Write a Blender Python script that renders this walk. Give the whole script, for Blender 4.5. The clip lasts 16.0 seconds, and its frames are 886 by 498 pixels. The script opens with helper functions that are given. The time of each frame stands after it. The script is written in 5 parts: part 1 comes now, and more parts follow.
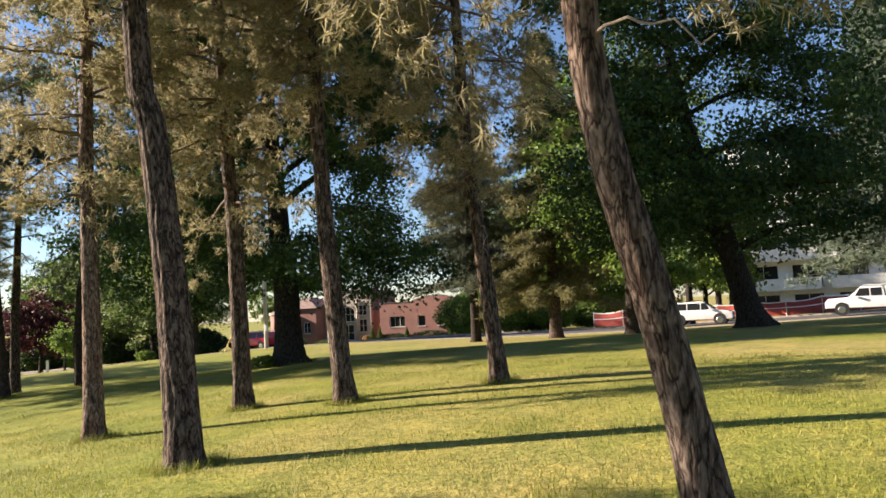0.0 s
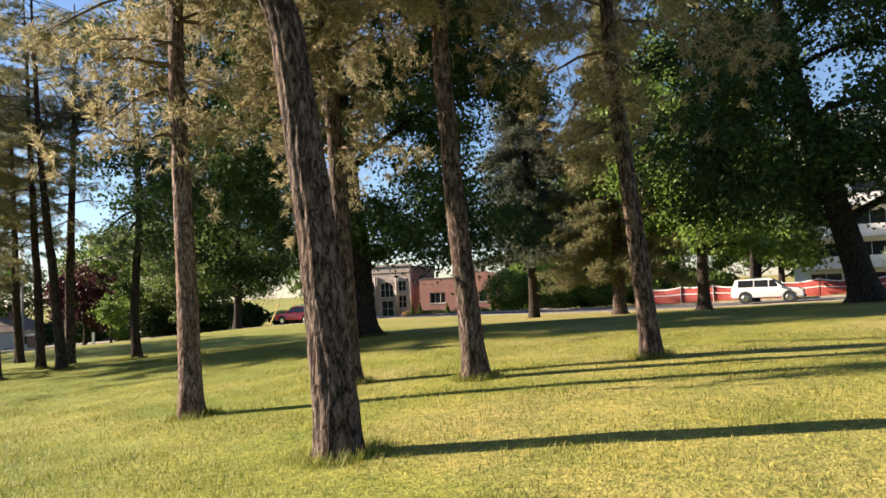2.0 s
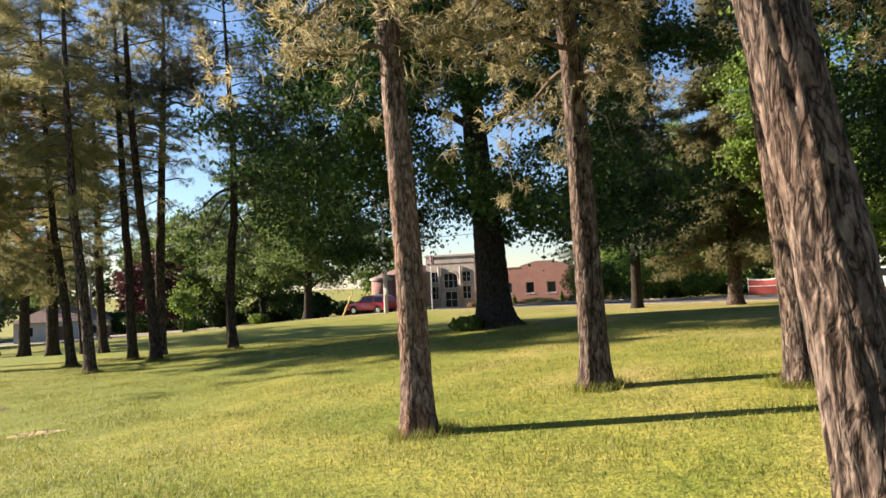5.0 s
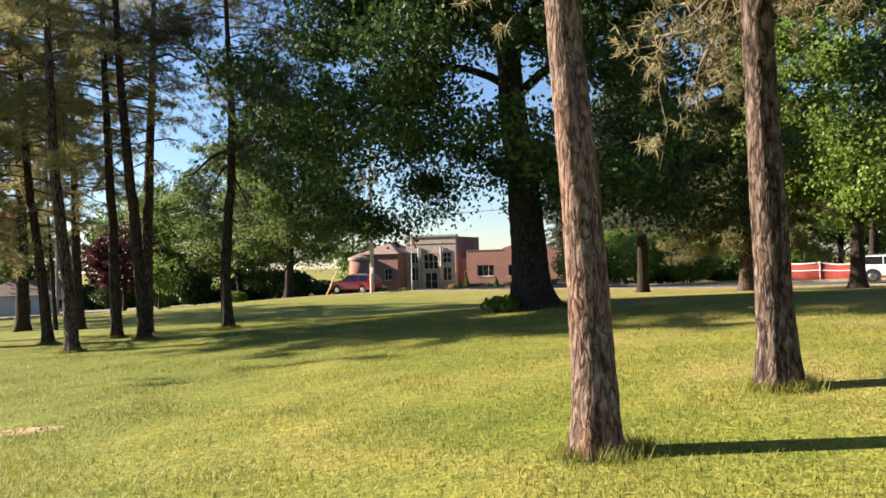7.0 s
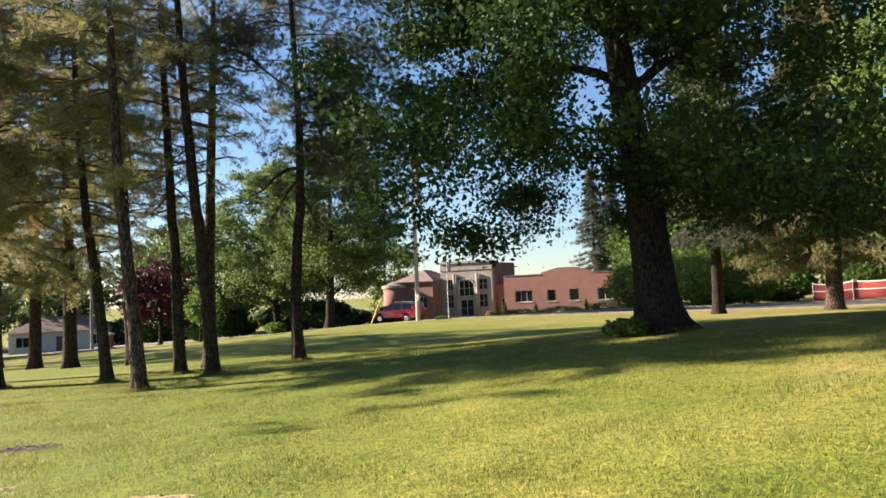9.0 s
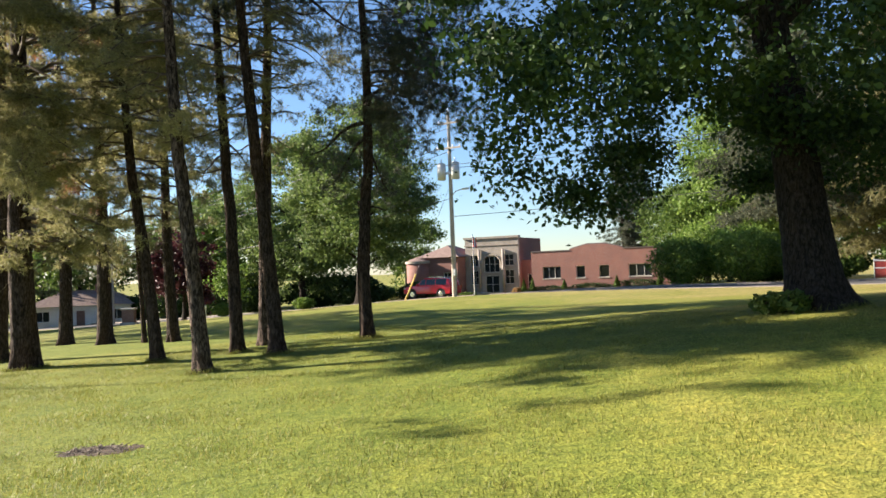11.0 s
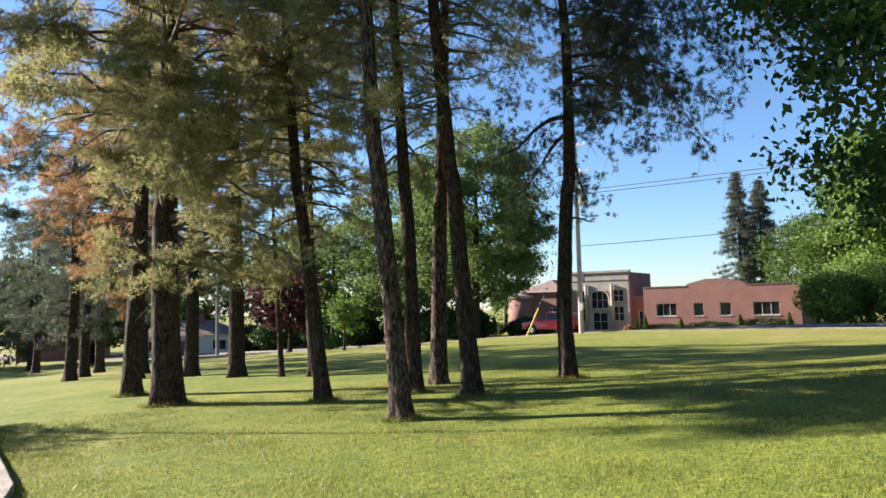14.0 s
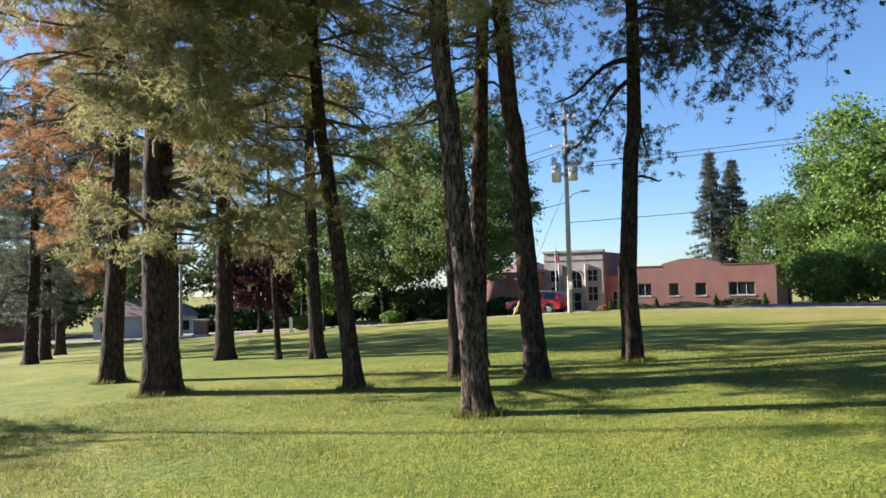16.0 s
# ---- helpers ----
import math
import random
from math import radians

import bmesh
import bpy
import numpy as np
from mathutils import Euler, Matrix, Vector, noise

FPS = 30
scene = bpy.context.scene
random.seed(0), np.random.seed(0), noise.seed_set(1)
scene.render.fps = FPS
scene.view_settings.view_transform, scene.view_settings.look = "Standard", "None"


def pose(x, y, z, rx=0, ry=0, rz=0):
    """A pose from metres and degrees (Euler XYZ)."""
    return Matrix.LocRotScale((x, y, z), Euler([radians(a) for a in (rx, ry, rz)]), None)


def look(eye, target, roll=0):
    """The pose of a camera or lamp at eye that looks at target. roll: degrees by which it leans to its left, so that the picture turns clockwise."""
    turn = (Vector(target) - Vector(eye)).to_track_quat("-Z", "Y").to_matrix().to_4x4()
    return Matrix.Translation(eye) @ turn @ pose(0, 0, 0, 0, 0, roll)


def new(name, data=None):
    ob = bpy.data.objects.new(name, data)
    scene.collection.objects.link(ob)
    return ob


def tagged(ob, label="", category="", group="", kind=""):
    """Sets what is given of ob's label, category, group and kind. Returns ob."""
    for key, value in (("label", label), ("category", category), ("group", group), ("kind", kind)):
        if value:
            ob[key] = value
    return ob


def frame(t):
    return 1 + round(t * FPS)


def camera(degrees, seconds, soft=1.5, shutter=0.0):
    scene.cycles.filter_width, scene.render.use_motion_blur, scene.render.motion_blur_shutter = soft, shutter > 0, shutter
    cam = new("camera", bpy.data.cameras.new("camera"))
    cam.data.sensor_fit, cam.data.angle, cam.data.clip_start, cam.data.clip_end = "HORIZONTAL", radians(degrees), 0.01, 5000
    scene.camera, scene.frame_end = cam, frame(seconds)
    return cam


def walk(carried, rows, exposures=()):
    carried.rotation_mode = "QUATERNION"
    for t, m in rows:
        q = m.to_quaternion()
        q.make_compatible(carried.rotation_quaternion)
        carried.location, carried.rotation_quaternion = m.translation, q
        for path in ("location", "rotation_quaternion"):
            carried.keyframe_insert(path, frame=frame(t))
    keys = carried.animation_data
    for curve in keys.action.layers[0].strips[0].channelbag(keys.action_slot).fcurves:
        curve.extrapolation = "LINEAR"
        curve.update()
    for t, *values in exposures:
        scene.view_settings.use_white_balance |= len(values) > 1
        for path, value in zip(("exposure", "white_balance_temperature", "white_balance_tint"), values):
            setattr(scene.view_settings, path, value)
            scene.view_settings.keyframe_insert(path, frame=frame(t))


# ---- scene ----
cam = camera(60.7, 16.0, soft=1.6)
PATH = [
    (0, (-0.099, 0.425, 1.137), (-0.083, 2.419, 1.29), -3.0),
    (0.5, (-0.487, 0.786, 1.094), (-0.46, 2.781, 1.243), -2.3),
    (1, (-0.971, 1.307, 1.064), (-0.991, 3.303, 1.19), -3.3),
    (1.5, (-1.421, 1.811, 1.029), (-1.445, 3.807, 1.141), -3.3),
    (2, (-1.864, 2.362, 0.96), (-1.928, 4.358, 1.059), -2.5),
    (2.5, (-2.328, 2.863, 0.94), (-2.418, 4.859, 1.034), -2.0),
    (3, (-2.805, 3.327, 0.922), (-2.972, 5.317, 1.035), -1.1),
    (3.5, (-3.28, 3.735, 0.911), (-3.471, 5.722, 1.041), -0.8),
    (4, (-3.838, 4.263, 0.89), (-4.031, 6.25, 1.019), -2.6),
    (6.5, (-6.149, 6.939, 0.71), (-6.294, 8.933, 0.728), -1.1),
    (7, (-6.654, 7.484, 0.682), (-6.763, 9.48, 0.716), -1.2),
    (7.5, (-7.194, 7.989, 0.668), (-7.311, 9.985, 0.74), -2.2),
    (8, (-7.776, 8.575, 0.635), (-7.926, 10.566, 0.749), -2.7),
    (8.5, (-8.307, 9.18, 0.588), (-8.485, 11.169, 0.71), -3.2),
    (9, (-8.863, 9.597, 0.561), (-9.025, 11.587, 0.671), -2.4),
    (11.5, (-11.653, 12.559, 0.424), (-11.864, 14.548, 0.465), -1.7),
    (12, (-12.188, 13.083, 0.379), (-12.418, 15.069, 0.412), -1.1),
    (12.5, (-12.786, 13.603, 0.315), (-13.047, 15.586, 0.343), -1.7),
    (13, (-13.348, 14.218, 0.293), (-13.643, 16.195, 0.358), -1.9),
    (13.5, (-13.914, 14.676, 0.297), (-14.266, 16.64, 0.424), -2.0),
    (14, (-14.483, 15.208, 0.269), (-14.887, 17.161, 0.423), -1.3),
    (14.5, (-15.015, 15.642, 0.253), (-15.452, 17.588, 0.407), -0.9),
    (15, (-15.588, 16.282, 0.206), (-16.029, 18.228, 0.345), -2.4),
    (15.5, (-16.102, 16.836, 0.164), (-16.464, 18.8, 0.281), -2.5),
    (16, (-16.622, 17.306, 0.127), (-16.922, 19.281, 0.229), -1.2),
]
walk(cam, [(t, look(eye, target, roll)) for t, eye, target, roll in PATH],
     exposures=[(0.0, 1.8, 6900, 18), (4.0, 1.86, 6900, 18), (9.0, 1.86, 6700, 15), (13.0, 1.92, 6250, 13), (16.0, 1.77, 5850, 16)])

# ---- light: low evening sun from the west, clear sky ----
SUN_EL, SUN_AZ = 21.5, 168.5          # azimuth: angle of the sun in the plan, from +x
world = bpy.data.worlds.new("sky")
scene.world = world
world.use_nodes = True
wn = world.node_tree
sky = wn.nodes.new("ShaderNodeTexSky")
sky.sky_type, sky.sun_disc = "NISHITA", False
sky.sun_elevation, sky.sun_rotation = radians(SUN_EL), radians(90 - SUN_AZ)
sky.air_density, sky.dust_density, sky.ozone_density = 1.0, 0.12, 4.6
wn.nodes["Background"].inputs["Strength"].default_value = 0.055
wn.links.new(sky.outputs[0], wn.nodes["Background"].inputs["Color"])
sun = new("sun", bpy.data.lights.new("sun", "SUN"))
sun.data.energy, sun.data.angle, sun.data.color = 5.0, radians(0.6), (1.0, 0.89, 0.72)
a, e = radians(SUN_AZ), radians(SUN_EL)
sun.matrix_world = look((100 * math.cos(a) * math.cos(e), 100 * math.sin(a) * math.cos(e), 100 * math.sin(e)), (0, 0, 0))


# ---- materials ----
def nodes_of(name):
    m = bpy.data.materials.new(name)
    m.use_nodes = True
    t = m.node_tree
    return m, t.nodes, t.links, t.nodes["Principled BSDF"]


def noise_node(n, l, scale, detail=4.0, stretch=None, distortion=0.0):
    tex = n.new("ShaderNodeTexNoise")
    tex.inputs["Scale"].default_value, tex.inputs["Detail"].default_value = scale, detail
    tex.inputs["Distortion"].default_value = distortion
    co = n.new("ShaderNodeTexCoord")
    if stretch:
        mp = n.new("ShaderNodeMapping")
        mp.inputs["Scale"].default_value = stretch
        l.new(co.outputs["Object"], mp.inputs["Vector"])
        l.new(mp.outputs["Vector"], tex.inputs["Vector"])
    else:
        l.new(co.outputs["Object"], tex.inputs["Vector"])
    return tex


def ramp_node(n, l, src, stops):
    r = n.new("ShaderNodeValToRGB")
    el = r.color_ramp.elements
    while len(el) < len(stops):
        el.new(0.5)
    for q, (p, c) in zip(el, stops):
        q.position, q.color = p, (*c, 1)
    l.new(src, r.inputs["Fac"])
    return r


def mix_node(n, l, kind, fac, ca, cb):
    m = n.new("ShaderNodeMix")
    m.data_type, m.blend_type = "RGBA", kind
    if isinstance(fac, float):
        m.inputs["Factor"].default_value = fac
    else:
        l.new(fac, m.inputs["Factor"])
    for key, v in (("A", ca), ("B", cb)):
        sock = [i for i in m.inputs if i.name == key and i.type == "RGBA"][0]
        if isinstance(v, tuple):
            sock.default_value = (*v, 1)
        else:
            l.new(v, sock)
    return [o for o in m.outputs if o.type == "RGBA"][0]


def bump_node(n, l, height, strength, distance, bsdf):
    b = n.new("ShaderNodeBump")
    b.inputs["Strength"].default_value, b.inputs["Distance"].default_value = strength, distance
    l.new(height, b.inputs["Height"])
    l.new(b.outputs["Normal"], bsdf.inputs["Normal"])


def plain(name, c1, c2, scale=6.0, rough=0.7, metal=0.0, bump=0.15, stretch=None):
    """Two tones mixed by a coarse and a fine noise, with slight relief."""
    m, n, l, p = nodes_of(name)
    big, fine = noise_node(n, l, scale, 3.0, stretch), noise_node(n, l, scale * 9, 5.0, stretch)
    r = ramp_node(n, l, big.outputs["Fac"], [(0.35, c1), (0.65, c2)])
    f = ramp_node(n, l, fine.outputs["Fac"], [(0.3, (0.78, 0.78, 0.78)), (0.7, (1.1, 1.1, 1.1))])
    l.new(mix_node(n, l, "MULTIPLY", 1.0, r.outputs["Color"], f.outputs["Color"]), p.inputs["Base Color"])
    p.inputs["Roughness"].default_value, p.inputs["Metallic"].default_value = rough, metal
    bump_node(n, l, fine.outputs["Fac"], bump, 0.02, p)
    return m


def leafy(name, tones, through_light=0.35, rough=0.55):
    """Leaves: each blade takes its own tone, and light shines through."""
    m, n, l, p = nodes_of(name)
    geo = n.new("ShaderNodeNewGeometry")
    r = ramp_node(n, l, geo.outputs["Random Per Island"], [(i / max(1, len(tones) - 1), c) for i, c in enumerate(tones)])
    big = noise_node(n, l, 0.45, 2.0)
    f = ramp_node(n, l, big.outputs["Fac"], [(0.3, (0.7, 0.72, 0.7)), (0.7, (1.15, 1.12, 1.0))])
    col = mix_node(n, l, "MULTIPLY", 1.0, r.outputs["Color"], f.outputs["Color"])
    l.new(col, p.inputs["Base Color"])
    p.inputs["Roughness"].default_value = rough
    p.inputs["Specular IOR Level"].default_value = 0.25
    tr = n.new("ShaderNodeBsdfTranslucent")
    l.new(col, tr.inputs["Color"])
    mx = n.new("ShaderNodeMixShader")
    mx.inputs["Fac"].default_value = through_light
    l.new(p.outputs[0], mx.inputs[1])
    l.new(tr.outputs[0], mx.inputs[2])
    l.new(mx.outputs[0], n["Material Output"].inputs["Surface"])
    return m


def bark_material(name, dark, mid, light, plate=7.0, rust=0.7):
    """Scaly bark: long broken plates with dark furrows between them."""
    m, n, l, p = nodes_of(name)
    fur = noise_node(n, l, plate * 1.2, 5.0, (1, 1, 0.27), 0.5)
    ab = n.new("ShaderNodeMath")
    ab.operation = "SUBTRACT"
    ab.inputs[1].default_value = 0.5
    l.new(fur.outputs["Fac"], ab.inputs[0])
    ab2 = n.new("ShaderNodeMath")
    ab2.operation = "ABSOLUTE"
    l.new(ab.outputs[0], ab2.inputs[0])
    cells = noise_node(n, l, plate * 1.9, 4.0, (1, 1, 0.3), 0.3)
    fine = noise_node(n, l, 55.0, 6.0, (1, 1, 0.35))
    patch = noise_node(n, l, 0.9, 3.0, (1, 1, 0.5))
    tone = ramp_node(n, l, cells.outputs["Fac"], [(0.38, mid), (0.66, light)])
    warm = mix_node(n, l, "MIX", ramp_node(n, l, patch.outputs["Fac"], [(0.45, (0, 0, 0)), (0.72, (rust, rust, rust))]).outputs["Color"],
                    tone.outputs["Color"], (light[0] * 1.0, light[1] * 0.68, light[2] * 0.48))
    furrow = ramp_node(n, l, ab2.outputs[0], [(0.0, dark), (0.022, tuple(0.4 + 0.5 * c for c in dark)), (0.06, (1, 1, 1))])
    col = mix_node(n, l, "MULTIPLY", 1.0, warm, furrow.outputs["Color"])
    grain = ramp_node(n, l, fine.outputs["Fac"], [(0.3, (0.6, 0.6, 0.6)), (0.7, (1.2, 1.2, 1.2))])
    l.new(mix_node(n, l, "MULTIPLY", 1.0, col, grain.outputs["Color"]), p.inputs["Base Color"])
    p.inputs["Roughness"].default_value = 0.9
    p.inputs["Specular IOR Level"].default_value = 0.12
    h = n.new("ShaderNodeMath")
    h.operation = "MULTIPLY_ADD"
    h.inputs[1].default_value = 0.3
    l.new(fine.outputs["Fac"], h.inputs[0])
    edge = n.new("ShaderNodeMapRange")
    edge.inputs["From Max"].default_value = 0.14
    l.new(ab2.outputs[0], edge.inputs["Value"])
    l.new(edge.outputs[0], h.inputs[2])
    bump_node(n, l, h.outputs[0], 1.0, 0.011, p)
    return m


def lawn_material():
    """Mown grass: drier towards the east end and the street, greener by the pines."""
    m, n, l, p = nodes_of("lawn")
    patch, mid, fine = noise_node(n, l, 0.2, 5.0, distortion=0.8), noise_node(n, l, 1.6, 6.0), noise_node(n, l, 40.0, 6.0)
    co = n.new("ShaderNodeTexCoord")
    sep = n.new("ShaderNodeSeparateXYZ")
    l.new(co.outputs["Object"], sep.inputs[0])
    dry = n.new("ShaderNodeMapRange")
    for key, v in (("From Min", -13.0), ("From Max", 0.0), ("To Min", -0.17), ("To Max", 0.1)):
        dry.inputs[key].default_value = v
    l.new(sep.outputs["X"], dry.inputs["Value"])
    street_dry = n.new("ShaderNodeMapRange")
    for key, v in (("From Min", 36.0), ("From Max", 62.0), ("To Min", 0.0), ("To Max", 0.22)):
        street_dry.inputs[key].default_value = v
    l.new(sep.outputs["Y"], street_dry.inputs["Value"])
    both_dry = n.new("ShaderNodeMath")
    l.new(dry.outputs[0], both_dry.inputs[0])
    l.new(street_dry.outputs[0], both_dry.inputs[1])
    add = n.new("ShaderNodeMath")
    l.new(patch.outputs["Fac"], add.inputs[0])
    l.new(both_dry.outputs[0], add.inputs[1])
    base = ramp_node(n, l, add.outputs[0], [(0.3, (0.165, 0.2, 0.034)), (0.52, (0.235, 0.24, 0.052)), (0.74, (0.32, 0.275, 0.1))])
    spot = ramp_node(n, l, mid.outputs["Fac"], [(0.34, (0.8, 0.86, 0.78)), (0.5, (1, 1, 1)), (0.66, (1.16, 1.1, 1.06))])
    tip = ramp_node(n, l, fine.outputs["Fac"], [(0.28, (0.45, 0.5, 0.4)), (0.55, (1.0, 1.0, 1.0)), (0.75, (1.45, 1.38, 1.15))])
    c = mix_node(n, l, "MULTIPLY", 1.0, base.outputs["Color"], spot.outputs["Color"])
    tuft = noise_node(n, l, 11.0, 5.0, distortion=0.4)
    clod = ramp_node(n, l, tuft.outputs["Fac"], [(0.32, (0.62, 0.68, 0.6)), (0.5, (1, 1, 1)), (0.68, (1.22, 1.17, 1.08))])
    c = mix_node(n, l, "MULTIPLY", 1.0, c, clod.outputs["Color"])
    l.new(mix_node(n, l, "MULTIPLY", 1.0, c, tip.outputs["Color"]), p.inputs["Base Color"])
    p.inputs["Roughness"].default_value = 0.9
    p.inputs["Specular IOR Level"].default_value = 0.15
    both = n.new("ShaderNodeMath")
    both.operation = "MULTIPLY_ADD"
    both.inputs[1].default_value = 1.6
    l.new(tuft.outputs["Fac"], both.inputs[0])
    l.new(fine.outputs["Fac"], both.inputs[2])
    bump_node(n, l, both.outputs[0], 0.5, 0.035, p)
    return m


def brick_material(name, c1, c2, mortar, scale=1.0):
    m, n, l, p = nodes_of(name)
    co = n.new("ShaderNodeTexCoord")
    sep = n.new("ShaderNodeSeparateXYZ")
    comb = n.new("ShaderNodeCombineXYZ")
    l.new(co.outputs["Object"], sep.inputs[0])
    s = n.new("ShaderNodeMath")
    l.new(sep.outputs["X"], s.inputs[0])
    l.new(sep.outputs["Y"], s.inputs[1])
    l.new(s.outputs[0], comb.inputs["X"])
    l.new(sep.outputs["Z"], comb.inputs["Y"])
    b = n.new("ShaderNodeTexBrick")
    for key, v in (("Scale", scale), ("Brick Width", 0.22), ("Row Height", 0.075), ("Mortar Size", 0.006)):
        b.inputs[key].default_value = v
    for key, v in (("Color1", c1), ("Color2", c2), ("Mortar", mortar)):
        b.inputs[key].default_value = (*v, 1)
    l.new(comb.outputs[0], b.inputs["Vector"])
    stain = noise_node(n, l, 0.5, 5.0)
    f = ramp_node(n, l, stain.outputs["Fac"], [(0.3, (0.82, 0.82, 0.84)), (0.7, (1.08, 1.05, 1.02))])
    l.new(mix_node(n, l, "MULTIPLY", 1.0, b.outputs["Color"], f.outputs["Color"]), p.inputs["Base Color"])
    p.inputs["Roughness"].default_value = 0.85
    return m


def gloss(name, col, rough=0.25, metal=0.0, coat=0.0):
    m, n, l, p = nodes_of(name)
    dirt = noise_node(n, l, 3.0, 5.0)
    f = ramp_node(n, l, dirt.outputs["Fac"], [(0.3, tuple(c * 0.86 for c in col)), (0.7, col)])
    l.new(f.outputs["Color"], p.inputs["Base Color"])
    p.inputs["Roughness"].default_value, p.inputs["Metallic"].default_value = rough, metal
    p.inputs["Coat Weight"].default_value = coat
    return m


LAWN = lawn_material()
BLADE = leafy("grass_blade", [(0.12, 0.17, 0.028), (0.2, 0.235, 0.045), (0.27, 0.27, 0.06), (0.38, 0.33, 0.11)], 0.35)
PINE_BARK = bark_material("pine_bark", (0.12, 0.1, 0.09), (0.04, 0.029, 0.024), (0.185, 0.142, 0.118), 11.0, 0.35)
RED_BARK = bark_material("orange_pine_bark", (0.22, 0.18, 0.16), (0.085, 0.06, 0.048), (0.27, 0.2, 0.165), 13.0, 0.9)
GROVE_BARK = bark_material("grove_bark", (0.35, 0.32, 0.3), (0.034, 0.025, 0.02), (0.1, 0.074, 0.06), 11.0, 0.55)
DARK_BARK = bark_material("dark_bark", (0.3, 0.28, 0.26), (0.03, 0.024, 0.02), (0.06, 0.05, 0.042), 11.0, 0.2)
DEADWOOD = plain("dead_wood", (0.17, 0.13, 0.1), (0.28, 0.23, 0.18), 5.0, 0.9)
TWIG = plain("twig", (0.07, 0.05, 0.036), (0.13, 0.095, 0.068), 4.0, 0.9)
NEEDLE_OLIVE = leafy("olive_needles", [(0.16, 0.15, 0.085), (0.26, 0.235, 0.135), (0.34, 0.3, 0.185), (0.43, 0.37, 0.25)], 0.55)
NEEDLE_GREEN = leafy("green_needles", [(0.14, 0.15, 0.08), (0.23, 0.23, 0.11), (0.31, 0.295, 0.145), (0.41, 0.36, 0.21)], 0.55)
NEEDLE_DARK = leafy("dark_needles", [(0.05, 0.065, 0.055), (0.085, 0.1, 0.075), (0.15, 0.165, 0.11)], 0.45)
NEEDLE_OLIVE_GREEN = leafy("olive_green_needles", [(0.16, 0.17, 0.075), (0.25, 0.25, 0.11), (0.33, 0.31, 0.145), (0.42, 0.38, 0.21)], 0.55)
NEEDLE_RUST = leafy("rust_needles", [(0.34, 0.14, 0.08), (0.44, 0.2, 0.12), (0.3, 0.22, 0.1), (0.2, 0.2, 0.07)], 0.5)
NEEDLE_SPRUCE = leafy("spruce_needles", [(0.11, 0.11, 0.06), (0.18, 0.175, 0.09), (0.26, 0.24, 0.125)], 0.42)
NEEDLE_BLUE = leafy("blue_needles", [(0.12, 0.16, 0.13), (0.19, 0.24, 0.2), (0.15, 0.2, 0.15)], 0.2)
LEAF_MAPLE = leafy("maple_leaves", [(0.026, 0.056, 0.022), (0.04, 0.082, 0.026), (0.068, 0.122, 0.033)], 0.26, 0.62)
LEAF_BRIGHT = leafy("bright_leaves", [(0.09, 0.16, 0.032), (0.145, 0.235, 0.045), (0.21, 0.3, 0.07)], 0.42)
LEAF_MID = leafy("mid_leaves", [(0.055, 0.105, 0.025), (0.09, 0.15, 0.035), (0.14, 0.2, 0.045)], 0.4)
LEAF_LOCUST = leafy("locust_leaves", [(0.07, 0.12, 0.04), (0.12, 0.18, 0.055), (0.19, 0.25, 0.085)], 0.45)
LEAF_PURPLE = leafy("purple_leaves", [(0.06, 0.02, 0.03), (0.09, 0.03, 0.035)], 0.3)
LEAF_HEDGE = leafy("hedge_leaves", [(0.03, 0.06, 0.02), (0.05, 0.09, 0.025)], 0.25)
ASPHALT = plain("asphalt", (0.05, 0.05, 0.052), (0.085, 0.08, 0.078), 0.8, 0.9)
KERB_STONE = plain("worn_kerb_stone", (0.2, 0.17, 0.145), (0.34, 0.29, 0.25), 2.5, 0.9, bump=0.5)
CONCRETE = plain("concrete", (0.4, 0.37, 0.33), (0.52, 0.49, 0.44), 1.5, 0.85)
SOIL = plain("soil", (0.035, 0.022, 0.015), (0.1, 0.066, 0.042), 9.0, 0.95, bump=0.8)
STRAW = plain("dry_grass", (0.36, 0.27, 0.12), (0.48, 0.37, 0.2), 9.0, 0.95, bump=0.8)
BRICK = brick_material("pink_brick", (0.29, 0.13, 0.108), (0.24, 0.105, 0.088), (0.28, 0.2, 0.175))
BRICK_DARK = brick_material("brown_brick", (0.24, 0.13, 0.1), (0.19, 0.1, 0.08), (0.3, 0.24, 0.2))
STONE = plain("limestone", (0.33, 0.29, 0.25), (0.42, 0.37, 0.32), 0.9, 0.85)
CAP = plain("roof_edge", (0.1, 0.08, 0.075), (0.15, 0.12, 0.11), 2.0, 0.6)
SHINGLE = plain("shingle_roof", (0.2, 0.13, 0.11), (0.28, 0.2, 0.17), 3.0, 0.9)
WHITE = plain("white_paint", (0.72, 0.71, 0.68), (0.82, 0.81, 0.78), 1.2, 0.5)
GLASS = gloss("window_glass", (0.02, 0.024, 0.028), 0.08)
FRAME_WHITE = gloss("window_frame_paint", (0.75, 0.73, 0.68), 0.5)
POLE_WOOD = plain("weathered_pole", (0.36, 0.31, 0.26), (0.5, 0.44, 0.38), 3.0, 0.85, stretch=(1, 1, 0.1))
STEEL = gloss("galvanised_steel", (0.55, 0.56, 0.57), 0.45, 0.6)
GREY_PAINT = gloss("transformer_paint", (0.62, 0.63, 0.63), 0.45)
WIRE = gloss("cable", (0.06, 0.06, 0.065), 0.5)
CAR_WHITE = gloss("white_car_paint", (0.85, 0.85, 0.84), 0.25, 0.0, 0.6)
CAR_RED = gloss("red_car_paint", (0.6, 0.02, 0.035), 0.25, 0.0, 0.6)
